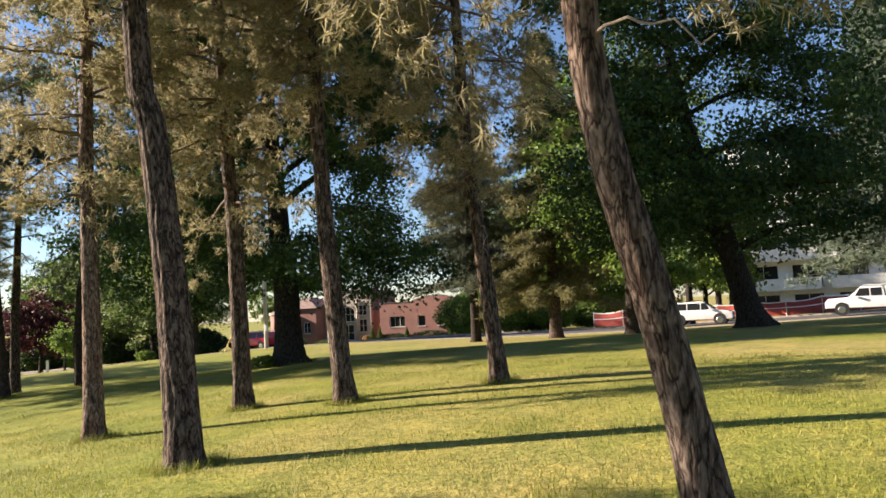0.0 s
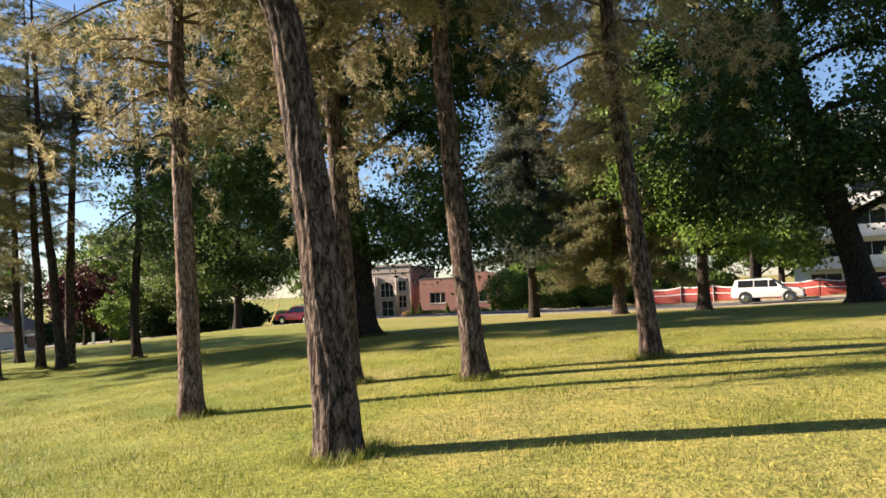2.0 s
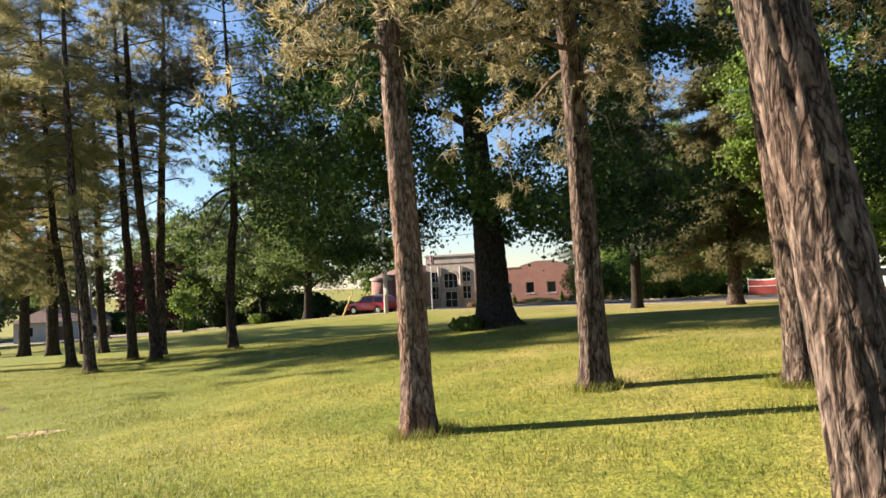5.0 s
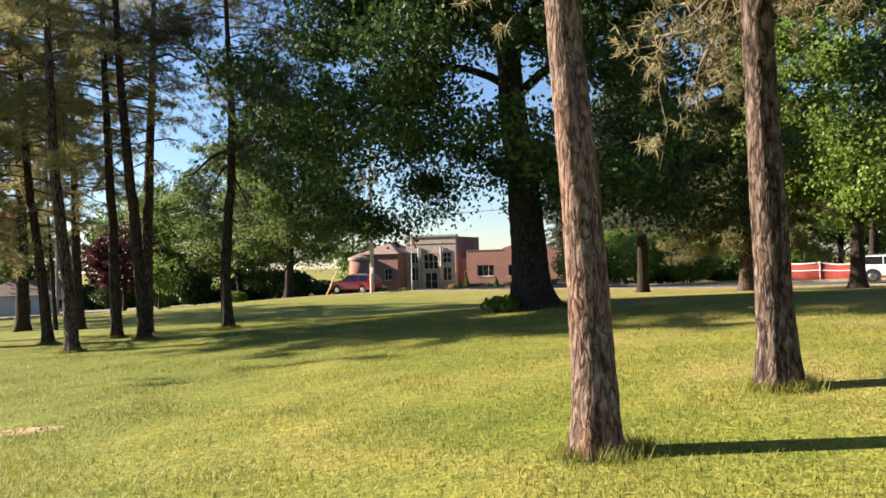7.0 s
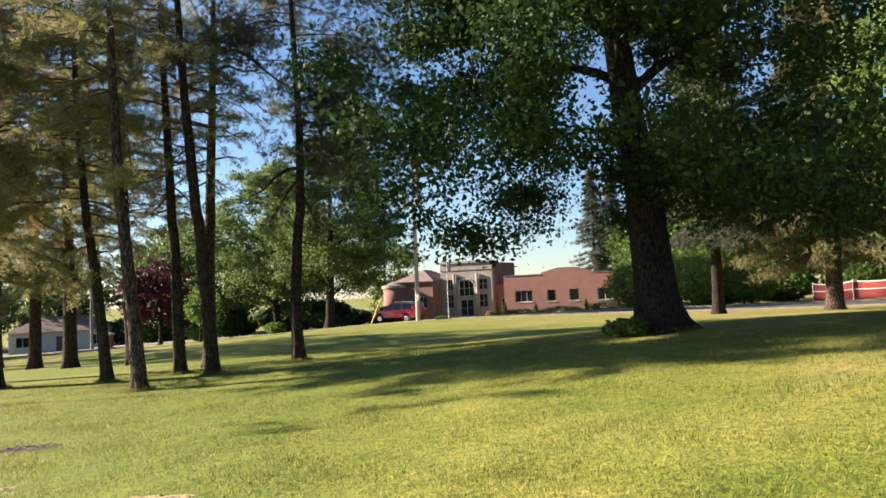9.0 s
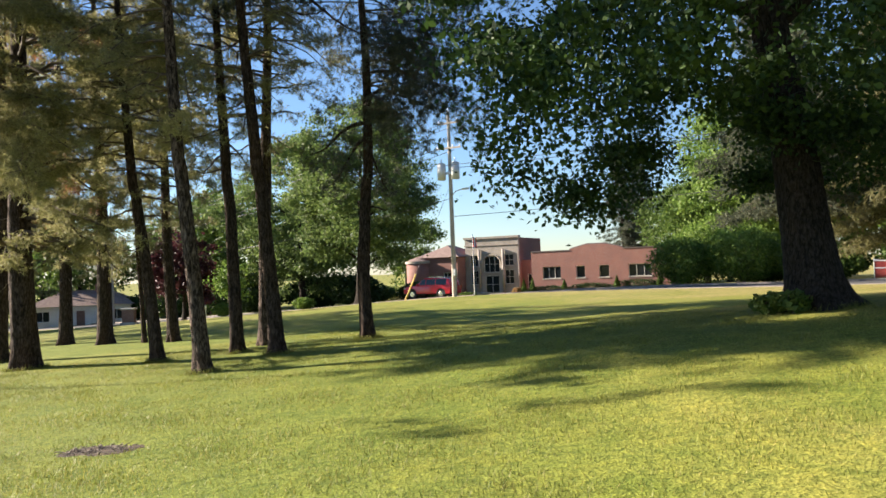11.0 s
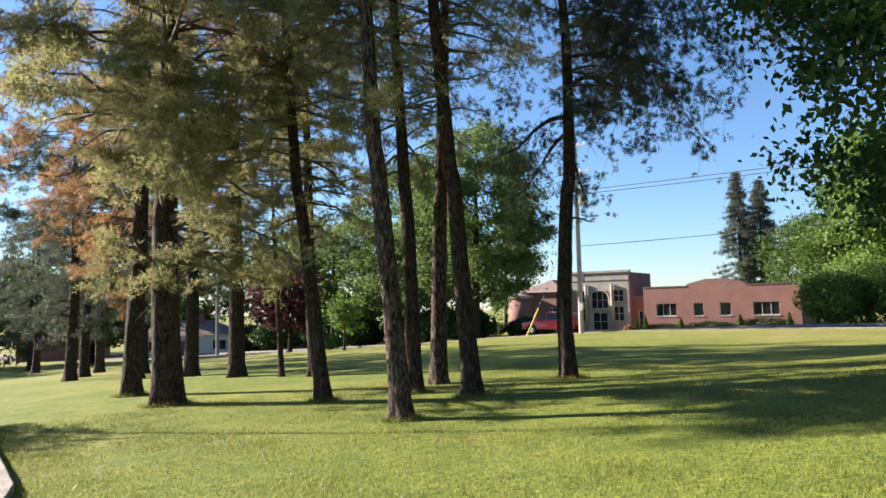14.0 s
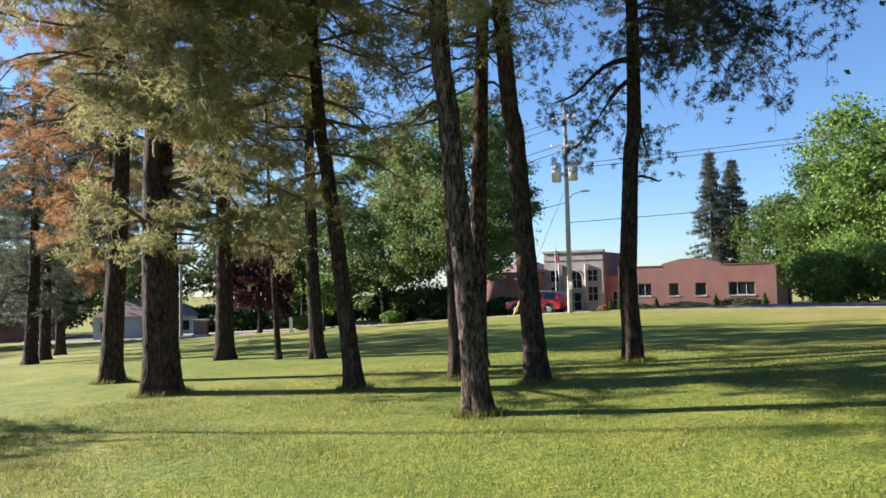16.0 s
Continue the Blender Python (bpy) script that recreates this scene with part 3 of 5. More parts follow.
def conifer(x, y, height, reach, needles, label, seed, base=0.6, r=0.2, tiers=30, name="spruce_tree", group="", size=0.2, density=1.0, bark=DARK_BARK):
    """Spruce: a straight stem with tiers of sagging boughs down to the ground."""
    rng = np.random.default_rng(seed)
    z0 = ground_z(x, y)
    off = np.array([x, y, z0])
    ob = thing(name, x, y, z0, label, "tree", group=group)
    v, f, line, rad = trunk_mesh(rng, x, y, [(height, rng.uniform(-0.2, 0.2))], height, r, 1.3, 12, 0.03, 0.05)
    put("trunk", mesh_of("trunk", v - off, f, bark, True), ob)
    pieces, spots, outs = [], [], []
    for i in range(tiers):
        h = base + (height - base) * (i / tiers) ** 0.9
        L0 = reach * (1 - (h - base) / (height - base)) ** 0.8 + 0.15
        for j in range(7):
            az = rng.uniform(0, 2 * np.pi)
            L = L0 * rng.uniform(0.65, 1.12)
            d = np.array([math.cos(az), math.sin(az), 0])
            t = np.linspace(0, 1, 5)[:, None]
            pts = np.array([np.interp(h, line[:, 2] - z0, line[:, 0]), y, z0 + h]) + d * L * t + np.array([0, 0, 1.0]) * L * (0.05 * t - 0.38 * t ** 1.6 + 0.12 * t ** 4)
            pieces.append(tube(pts, np.linspace(0.03, 0.006, 5), 4))
            n = int(density * (10 + 16 * L))
            u = rng.uniform(0.15, 1.0, n)
            p = np.stack([np.interp(u, t[:, 0], pts[:, c]) for c in range(3)], -1)
            spots.append(p + rng.normal(size=(n, 3)) * np.array([0.22, 0.22, 0.14]) - np.array([0, 0, 0.12]))
            outs.append(np.repeat((d + np.array([0, 0, -0.4]))[None], n, 0))
    v, f = joined(pieces)
    tagged(put("branchwork", mesh_of("branchwork", v - off, f, TWIG, True), ob), kind="stuff")
    v, f = tufts(rng, np.concatenate(spots), np.concatenate(outs), 6, size, 0.016 * size / 0.2)
    put("crown", mesh_of("crown", v - off, f, needles), ob)
    return ob


def shrub(x, y, w, h, leaf, label, seed, leaves=2500, size=0.05, name="shrub", group="", cone=False, deep=None):
    rng = np.random.default_rng(seed)
    z0 = ground_z(x, y)
    ob = thing(name, x, y, z0, label, "shrub", group=group)
    st = [tube(np.array([[0, 0, -0.05], [rng.normal() * 0.1 * w, rng.normal() * 0.1 * w, h * 0.4], [rng.normal() * 0.25 * w, rng.normal() * 0.25 * w, h * 0.8]]), [0.03, 0.02, 0.006], 4) for _ in range(5)]
    v, f = joined(st)
    put("stems", mesh_of("stems", v, f, TWIG), ob)
    g = unit(rng.normal(size=(leaves, 3)))
    rr = rng.uniform(0.55, 1.0, (leaves, 1))
    at = g * rr
    zz = (at[:, 2:3] + 1) / 2
    taper = (1.15 - zz) if cone else np.ones_like(zz)
    lump = 1 + 0.15 * np.sin(4 * np.arctan2(g[:, 1], g[:, 0]) + seed)[:, None] * (1 - np.abs(g[:, 2:3]))
    at = np.concatenate([at[:, :1] * taper * lump * w / 2, at[:, 1:2] * taper * lump * (deep or w) / 2, zz * h], 1)
    v, f = blades(rng, at, size)
    put("foliage", mesh_of("foliage", v, f, leaf), ob)
    return ob


RED_PINE = "tall pine with scaly grey-brown bark and drooping olive needles"
pine(-3.08, 9.19, 0.2, [(1.8, -0.165), (4.1, -0.48), (5.5, -0.74)], 15, 5.6, 3.2, NEEDLE_OLIVE, "thick leaning pine with deeply furrowed bark, sunlit on one side", 11, 56, 1.9, away=0.11, furrow=0.11, flare=1.12)
pine(-3.88, 14.83, 0.17, [(3.5, -0.09), (6.9, -0.24)], 14, 3.7, 3.0, NEEDLE_OLIVE, RED_PINE, 12, 80, 1.5, furrow=0.1, spray=1.2)
pine(-1.81, 13.69, 0.17, [(3.1, -0.24), (6.6, -0.37)], 14, 5.4, 3.0, NEEDLE_OLIVE, RED_PINE, 13, 64, 1.5, furrow=0.1, spray=1.2)
pine(0.92, 14.25, 0.15, [(2.3, -0.2), (3.9, -0.35), (5.5, -0.42)], 13, 3.4, 2.7, NEEDLE_OLIVE, "slender pine with drooping sparse olive-brown needles", 14, 60, 1.2, droop=0.55, furrow=0.1, spray=1.7)
pine(-5.86, 13.02, 0.155, [(1.7, -0.06), (3.4, -0.16), (6.0, -0.3)], 14, 3.9, 2.6, NEEDLE_OLIVE, "straight pine with flaking orange-grey bark", 15, 76, 1.5, away=0.08, furrow=0.1, bark=RED_BARK, spray=1.0)
pine(1.51, 5.1, 0.135, [(1.4, -0.29), (2.5, -0.58), (3.3, -0.66), (5, -0.7)], 11, 3.6, 2.8, NEEDLE_OLIVE, "thin crooked pine with dark bark beside the walk", 16, 50, 1.2, droop=0.6, furrow=0.1, spray=1.2)
pine(-15.23, 32.34, 0.18, [(1.5, -0.08), (4.3, 0.08), (5.9, 0.28), (7.1, 0.18)], 14, 6.0, 3.9, NEEDLE_DARK, "crooked pine with sparse hanging boughs against the sky", 21, 46, 0.45, low_side=-0.15, low=0.4, droop=0.5, bark=GROVE_BARK, spray=6.5, loose=0.05, length=0.1, needles_each=8, limbs=((3.5, 0.0, 0.5, -0.05, 0), (5.4, 2.9, 1.2, -1.0, 1), (5.0, 1.2, 0.9, -1.3, 1), (5.8, 3.3, 1.6, -0.5, 1), (6.3, 0.1, 1.4, 0.2, 0)))
pine(-17.01, 30.01, 0.185, [(2.6, -0.18), (5.0, -0.31), (6.5, -0.52)], 15, 5.6, 2.8, NEEDLE_OLIVE_GREEN, "leaning dark-barked pine in the group", 22, 50, 0.75, bark=GROVE_BARK, loose=0.11, flat=0.4)
pine(-18.47, 31.15, 0.17, [(3.4, -0.06), (8.2, -0.35)], 15, 4.6, 2.8, NEEDLE_OLIVE_GREEN, "straight dark-barked pine in the group", 23, 50, 0.75, bark=GROVE_BARK, loose=0.11, flat=0.4)
pine(-17.71, 27.21, 0.165, [(1.7, -0.12), (3.6, -0.27), (5.5, -0.42)], 14, 4.6, 2.6, NEEDLE_GREEN, "leaning pine with pale bark on its sunny side", 24, 52, 0.75, low_side=3.0, low=0.3, furrow=0.1, loose=0.11, flat=0.4)
pine(-20.23, 30.33, 0.155, [(2.2, -0.25), (3.7, -0.44), (5.4, -0.63), (6.6, -0.72)], 13, 3.6, 3.0, NEEDLE_GREEN, "bent pine with dark shaded trunk", 25, 60, 0.75, bark=GROVE_BARK, loose=0.11, flat=0.4)
pine(-18.35, 33.06, 0.2, [(2.8, 0.1), (8.8, 0.37)], 15, 5.0, 3.0, NEEDLE_GREEN, "straight pine with orange upper bark", 26, 50, 0.75, loose=0.11, flat=0.4, limbs=((10.0, -0.15, 3.2, -0.42, 0), (9.1, -0.1, 1.6, 0.05, 0), (8.6, 2.9, 2.0, 0.1, 0)))
pine(-24.24, 31.02, 0.33, [(2.3, -0.01), (4.7, -0.01)], 15, 2.9, 6.2, NEEDLE_OLIVE_GREEN, "stout pine with low spreading olive-green boughs", 27, 96, 1.4, low_side=-0.75, low=0.6, droop=0.3, bark=GROVE_BARK)
pine(-27.17, 33.95, 0.25, [(3.2, 0.14), (6.6, 0.23), (9.3, 0.17)], 15, 3.6, 4.8, NEEDLE_RUST, "pine with rust-brown dying needles on its boughs", 28, 50, 0.9, low_side=3.4, low=0.6, bark=GROVE_BARK, loose=0.075)
pine(-26.95, 39.69, 0.28, [(3.5, -0.04), (5.4, -0.06)], 15, 3.6, 4.0, NEEDLE_GREEN, "stout pine with grey furrowed bark", 29, 76, 1.3, bark=GROVE_BARK, loose=0.075, length=0.17, needles_each=4)
pine(-24.72, 38.41, 0.09, [(3.3, -0.19)], 8, 3.0, 1.8, NEEDLE_GREEN, "thin young pine between the larger ones", 30, 30, 1.2, bark=GROVE_BARK)
pine(-23.37, 37.9, 0.2, [(3.5, -0.15)], 14, 4.0, 3.2, NEEDLE_GREEN, RED_PINE, 31, 60, 1.3, bark=GROVE_BARK, loose=0.075, length=0.17, needles_each=4)
pine(-30.2, 42.3, 0.27, [(3.5, 0.0)], 14, 3.2, 3.8, NEEDLE_GREEN, RED_PINE, 32, 66, 1.3, bark=GROVE_BARK, loose=0.075, length=0.17, needles_each=4)
pine(-33.0, 43.05, 0.2, [(3.5, 0.1)], 13, 3.0, 3.4, NEEDLE_RUST, "pine with rust-tinged needles further off", 33, 66, 1.3, bark=GROVE_BARK, loose=0.075, length=0.17, needles_each=4)
DARK_PINE = "dark pine with low boughs by the drive"
for k, (x, y, r, h) in enumerate(((-38.4, 45.95, 0.26, 13), (-40.5, 49.7, 0.25, 13), (-36.3, 48.4, 0.26, 12), (-43.7, 55.3, 0.26, 12), (-57.0, 66.0, 0.28, 13), (-66.0, 76.0, 0.28, 13))):
    pine(x, y, r, [(3.5, 0.05)], h, 2.2, 3.8, NEEDLE_DARK, DARK_PINE, 34 + 100 * k, 60, 1.0, bark=GROVE_BARK, length=0.2, needles_each=4)
broadleaf(-5.42, 27.09, 0.5, [(3.7, -0.18), (6.3, -0.48)], 17, 2.7, 6.6, LEAF_MAPLE, 215000, 0.07, "huge dark-leaved maple with a broad flared trunk", 41, limbs=20, clumps=320, clump=0.66, group="maples on the lawn", fork=5.2, hang=1.5, whole=False, away=0.1)
broadleaf(11.0, 27.31, 0.46, [(3.2, -0.86), (8.2, -2.1)], 16, 2.9, 6.4, LEAF_MAPLE, 100000, 0.085, "large leaning maple with dark spreading limbs", 42, limbs=16, clumps=260, clump=0.75, group="maples on the lawn", hang=0.8, whole=False)
# Stays outside the view; added so that its crown shades the near grass.
pine(-15.6, 7.9, 0.2, [(3.5, 0.1)], 13, 5.4, 2.6, NEEDLE_OLIVE, "unseen pine beside the walk, added to shade the grass", 38, 40, 1.1)

# Added out of view for its crown's shadow; thin stem keeps the trunk shadow faint.
pine(-36.0, 29.7, 0.085, [(3.5, 0.1)], 15, 10.0, 2.3, NEEDLE_OLIVE, "unseen slim high-crowned pine beyond the drive, added to shade the lawn", 43, 60, 1.5, furrow=0.0)
# Another unseen tree, placed to drop a shadow patch by the drive.
broadleaf(-37.4, 28.9, 0.09, [(3, 0.05)], 6.6, 4.2, 1.7, LEAF_MID, 5000, 0.09, "unseen small leafy tree beyond the drive, added to shade the lawn", 44, name="young_tree", limbs=8, clumps=40, clump=0.4)

# ---- far trees ----
conifer(21.0, 35.5, 16, 4.2, NEEDLE_BLUE, "blue-grey spruce with dense layered boughs", 51, 3.0, 0.3, density=2.0, size=0.27)
conifer(7.1, 48.1, 20, 4.8, NEEDLE_SPRUCE, "tall drooping spruce with a bare lower trunk", 52, 2.9, 0.4, density=2.1, size=0.3, bark=PINE_BARK)
conifer(2.2, 50.5, 18, 4.4, NEEDLE_DARK, "dense dark spruce by the street", 53, 4.4, 0.32, density=1.9, size=0.3)
broadleaf(24.0, 66.0, 0.3, [(4, 0.1)], 12, 3.4, 5.0, LEAF_MID, 14000, 0.2, "leafy street tree behind the red fence", 62, limbs=9, clumps=120, clump=0.7, name="street_tree")
for k, (x, y, w_, h) in enumerate(((2.0, 74.5, 5, 4.0), (6.5, 73.0, 6, 4.8), (4.5, 77.0, 6, 5.4), (10.5, 72.0, 5, 3.8))):
    shrub(x, y, w_, h, LEAF_BRIGHT, "bright green leafy shrub beyond the street", 190 + k, 6500, 0.12, group="shrubs beyond the street")
conifer(5.0, 128.0, 22, 5.2, NEEDLE_DARK, "dark spruce behind the brick building", 58, 1.0, 0.35, size=0.4)
conifer(8.2, 130.0, 21, 4.8, NEEDLE_DARK, "dark spruce behind the brick building", 59, 1.0, 0.35, size=0.4)
broadleaf(10.9, 44.2, 0.33, [(4, 0.1)], 17, 3.2, 4.8, LEAF_BRIGHT, 42000, 0.115, "bright green leafy tree by the street", 54, limbs=11, clumps=150, clump=0.7, name="street_tree")
broadleaf(19.5, 60.0, 0.3, [(4, 0.1)], 13, 3.6, 4.6, LEAF_BRIGHT, 14000, 0.2, "bright green street tree by the red fence", 55, limbs=9, clumps=120, clump=0.7, name="street_tree")
broadleaf(-24.5, 75.5, 0.4, [(4, 0.2)], 18, 3.0, 6.5, LEAF_LOCUST, 75000, 0.115, "tall feathery locust tree by the street", 56, limbs=14, clumps=190, clump=0.75, name="locust_tree")
broadleaf(-33.0, 88.0, 0.4, [(4, -0.2)], 18, 1.5, 7.5, LEAF_LOCUST, 50000, 0.15, "broad leafy tree beyond the street", 57, limbs=12, clumps=200, clump=0.8, name="locust_tree")
FAR = [(10.5, 84, 19, 6.5, 1), (16.5, 82, 15, 6, 1), (9.8, 98, 12, 4.5, 2), (16, 112, 16, 6, 1), (12, 119, 15, 6, 2), (20, 104, 18, 6, 1), (13, 97, 19, 7, 2), (21, 94, 20, 7, 1), (32, 92, 18, 7, 2),
       (-44, 96, 15, 7, 2), (-52, 108, 16, 7, 2), (-60, 118, 15, 7, 2), (-72, 112, 15, 7, 2), (-84, 122, 16, 8, 2), (-95, 118, 15, 7, 1),
       (-38, 108, 14, 6, 2), (-110, 130, 17, 8, 2), (-30, 140, 16, 7, 2), (24, 130, 18, 8, 1), (42, 110, 17, 8, 2),
       (55, 84, 16, 7, 2), (64, 60, 15, 7, 2), (70, 36, 15, 7, 2), (-92, 90, 14, 7, 2), (-100, 70, 15, 7, 2), (-95, 48, 14, 7, 2), (-125, 100, 16, 8, 2), (-78, 84, 12, 7, 2), (-86, 72, 12, 6, 2), (-70, 90, 10, 5, 2), (-74, 62, 11, 6, 2), (-88, 58, 12, 6, 2),
       (-80, 20, 14, 7, 2), (-60, -5, 14, 7, 2), (-30, -30, 14, 7, 2), (10, -38, 15, 7, 2), (45, -20, 14, 7, 2), (58, 10, 14, 7, 2)]
for k, (x, y, h, w_, tone) in enumerate(FAR):
    broadleaf(x, y, 0.32, [(4, 0.1)], h, 0.8 + 0.08 * h, w_, (LEAF_BRIGHT, LEAF_BRIGHT, LEAF_MID)[tone], 24000 if k < 9 else 12000 if y > 60 else 4000, 0.17 if k < 9 else 0.24,
              ("bright green leafy tree in the distance", "bright green leafy tree in the distance", "dense green leafy tree in the distance")[tone],
              70 + k, limbs=8, clumps=120, clump=0.85, name="distant_tree", group="trees around the park")
# low dark growth under the trees, beyond the street
SHRUBS = [(-27, 86, 5, 3.2), (-33, 92, 6, 3.5), (-40, 94, 6, 3), (-46, 100, 7, 3.5), (-53, 102, 7, 3.5), (-60, 108, 7, 3.5), (-68, 110, 7, 3), (-76, 114, 8, 3.5),
          (-22, 96, 5, 2.6), (-31, 119, 5, 2.2), (-36, 118, 6, 2.6), (-42, 118, 7, 3.4), (9, 76, 6, 2.6), (15, 78, 6, 2.8), (21, 76, 6, 3), (12, 86, 7, 3.4), (18, 88, 7, 3.4)]
for k, (x, y, w_, h) in enumerate(SHRUBS):
    shrub(x, y, w_, h, LEAF_HEDGE if k < 12 else LEAF_MID, "dense dark shrub beyond the street" if k < 12 else "leafy green shrub beyond the street", 120 + k, 3500, 0.2, group="shrubs beyond the street")
broadleaf(-31.5, 64.0, 0.07, [(2, 0.02)], 4.2, 1.4, 1.2, LEAF_BRIGHT, 2500, 0.1, "young bright green sapling on the lawn", 60, name="young_tree", limbs=6, clumps=30, clump=0.35)
broadleaf(-44.0, 84.0, 0.2, [(2, 0.02)], 9, 1.6, 3.4, LEAF_PURPLE, 7000, 0.2, "purple-leaved ornamental tree by the street", 61, name="ornamental_tree", limbs=8, clumps=60, clump=0.6)
for k, (x, y) in enumerate(((-6.1, 26.45), (-6.4, 26.75))):
    shrub(x, y, 0.65, 0.42, LEAF_MID, "low leafy suckers at the maple's foot", 140 + k, 350, 0.07, name="sucker_shoots", group="suckers at the maple")


# ---- brick civic building ----
def wall_with_openings(name, x0, x1, z0, z1, holes, y0, y1, material, parent, label=""):
    """A wall in the x-z plane with openings that go through it."""
    xs = sorted({x0, x1, *[q for h in holes for q in h[:2]]})
    zs = sorted({z0, z1, *[q for h in holes for q in h[2:4]]})
    bm = bmesh.new()
    for i in range(len(xs) - 1):
        for j in range(len(zs) - 1):
            cx, cz = (xs[i] + xs[i + 1]) / 2, (zs[j] + zs[j + 1]) / 2
            if not any(h[0] < cx < h[1] and h[2] < cz < h[3] for h in holes):
                box(bm, xs[i], xs[i + 1], y0, y1, zs[j], zs[j + 1])
    bmesh.ops.remove_doubles(bm, verts=bm.verts, dist=1e-4)
    return part(name, bm, material, parent, label)


def window(parent, x0, x1, z0, z1, y, cols, rows, sill=STONE):
    """Framed panes set back in an opening."""
    bm = bmesh.new()
    box(bm, x0, x1, y + 0.06, y + 0.14, z0, z1)
    win = part("window", bm, GLASS, parent, "dark reflecting window")
    t = 0.055
    bm = bmesh.new()
    for a_, b_, c_, d_ in ((x0, x1, z0, z0 + t), (x0, x1, z1 - t, z1), (x0, x0 + t, z0 + t, z1 - t), (x1 - t, x1, z0 + t, z1 - t)):
        box(bm, a_, b_, y, y + 0.055, c_, d_)
    part("frame", bm, FRAME_WHITE, win, "pale painted frame")
    for i in range(1, cols):
        c = x0 + (x1 - x0) * i / cols
        boxed("mullion", (c - 0.025, c + 0.025, y + 0.005, y + 0.055, z0 + t, z1 - t), FRAME_WHITE, win)
    for j in range(1, rows):
        c = z0 + (z1 - z0) * j / rows
        boxed("transom", (x0 + t, x1 - t, y + 0.01, y + 0.05, c - 0.02, c + 0.02), FRAME_WHITE, win)
    boxed("sill", (x0 - 0.1, x1 + 0.1, y - 0.22, y + 0.02, z0 - 0.14, z0 - 0.004), sill, win, "pale stone sill")
    return win


def civic_building():
    b = thing("civic_building", -9.2, 114.7, ground_z(-4, 114) + 0.1, "low pink brick civic building with a pale stone entrance", "building", -22)
    holes = [(1.6, 4.1, 1.95, 3.5), (6.2, 7.4, 1.95, 3.5), (9.3, 10.6, 1.95, 3.5), (13.1, 16.0, 1.95, 3.5)]
    wall_with_openings("wall", 0, 18.2, 0, 5.5, holes, 0, 0.4, BRICK, b)
    for h, c in zip(holes, (3, 1, 1, 3)):
        window(b, *h, 0.16, c, 1)
    boxed("side_wall", (17.8, 18.2, 0.4, 16, 0, 5.5), BRICK, b)
    boxed("side_wall", (0, 0.4, 0.4, 5, 0, 5.5), BRICK, b)
    boxed("back_wall", (0.4, 17.8, 15.6, 16, 0, 5.5), BRICK, b)
    boxed("roof", (0.4, 17.8, 0.4, 15.6, 5.0, 5.2), CAP, b, "flat dark roof")
    # raised curved parapet over the middle
    bm = bmesh.new()
    prof = [(5.4 + 7.0 * i / 24, 5.5 + 0.15 + 0.6 * min(1.0, 3.0 * min(i, 24 - i) / 24) ** 0.85) for i in range(25)]
    front = [bm.verts.new((x, 0.0, z)) for x, z in [(5.4, 5.5)] + prof + [(12.4, 5.5)]]
    back = [bm.verts.new((v.co.x, 0.4, v.co.z)) for v in front]
    bm.faces.new(front)
    bm.faces.new(back[::-1])
    for i in range(len(front)):
        j = (i + 1) % len(front)
        bm.faces.new((front[j], front[i], back[i], back[j]))
    bmesh.ops.recalc_face_normals(bm, faces=bm.faces)
    part("parapet", bm, BRICK, b, "curved raised brick parapet")
    v, f = tube(np.array([[x, 0.2, z + 0.03] for x, z in prof]), np.full(25, 0.14), 6)
    put("coping", mesh_of("coping", v, f, CAP), b, "dark metal coping")
    for x0, x1 in ((-0.05, 5.35), (12.45, 18.25)):
        boxed("coping", (x0, x1, -0.08, 0.48, 5.51, 5.64), CAP, b, "dark metal coping")
    boxed("plinth", (0, 18.2, -0.06, -0.004, 0, 0.9), BRICK_DARK, b, "darker brick plinth")
    # link between wing and entrance
    wall_with_openings("link_wall", -3.0, -0.004, 0, 4.6, [(-2.2, -0.9, 0.02, 2.6)], 4.2, 4.6, BRICK, b)
    window(b, -2.2, -0.9, 0.16, 2.6, 4.3, 2, 2)
    boxed("roof", (-3, -0.004, 4.6, 10, 4.3, 4.5), CAP, b)
    # stone entrance front
    doors = [(-11.3 + 0.8, -11.3 + 2.2, 3.9, 5.5), (-11.3 + 0.8, -11.3 + 2.2, 1.3, 3.3), (-11.3 + 3.1, -11.3 + 5.2, 0.02, 2.5), (-11.3 + 2.95, -11.3 + 5.35, 3.0, 5.3),
             (-11.3 + 6.1, -11.3 + 7.5, 3.9, 5.5), (-11.3 + 6.1, -11.3 + 7.5, 1.3, 3.3)]
    wall_with_openings("entrance_wall", -11.3, -3.0, 0, 7.8, doors, 3.0, 3.5, STONE, b, "pale limestone entrance front")
    for k, h in enumerate(doors):
        window(b, *h, 3.16, 2 if k != 3 else 3, 2)
    boxed("cornice", (-11.45, -2.85, 2.8, 3.6, 7.81, 8.1), STONE, b)
    boxed("cornice", (-11.35, -2.95, 2.9, 2.996, 6.8, 6.95), STONE, b)
    boxed("side_wall", (-3.4, -3.0, 3.51, 12, 0, 7.8), BRICK, b)
    boxed("side_wall", (-11.3, -10.9, 3.51, 12, 0, 7.8), BRICK, b)
    boxed("roof", (-10.9, -3.4, 3.51, 12, 7.3, 7.5), CAP, b)
    bm = bmesh.new()
    a0 = None
    for i in range(13):
        t = math.pi * i / 12
        p = (-7.15 - 1.45 * math.cos(t), 2.96, 4.2 + 1.3 * math.sin(t))
        if a0:
            rod(bm, a0, p, 0.11, segs=6)
        a0 = p
    part("arch", bm, STONE, b, "moulded stone arch over the doors")
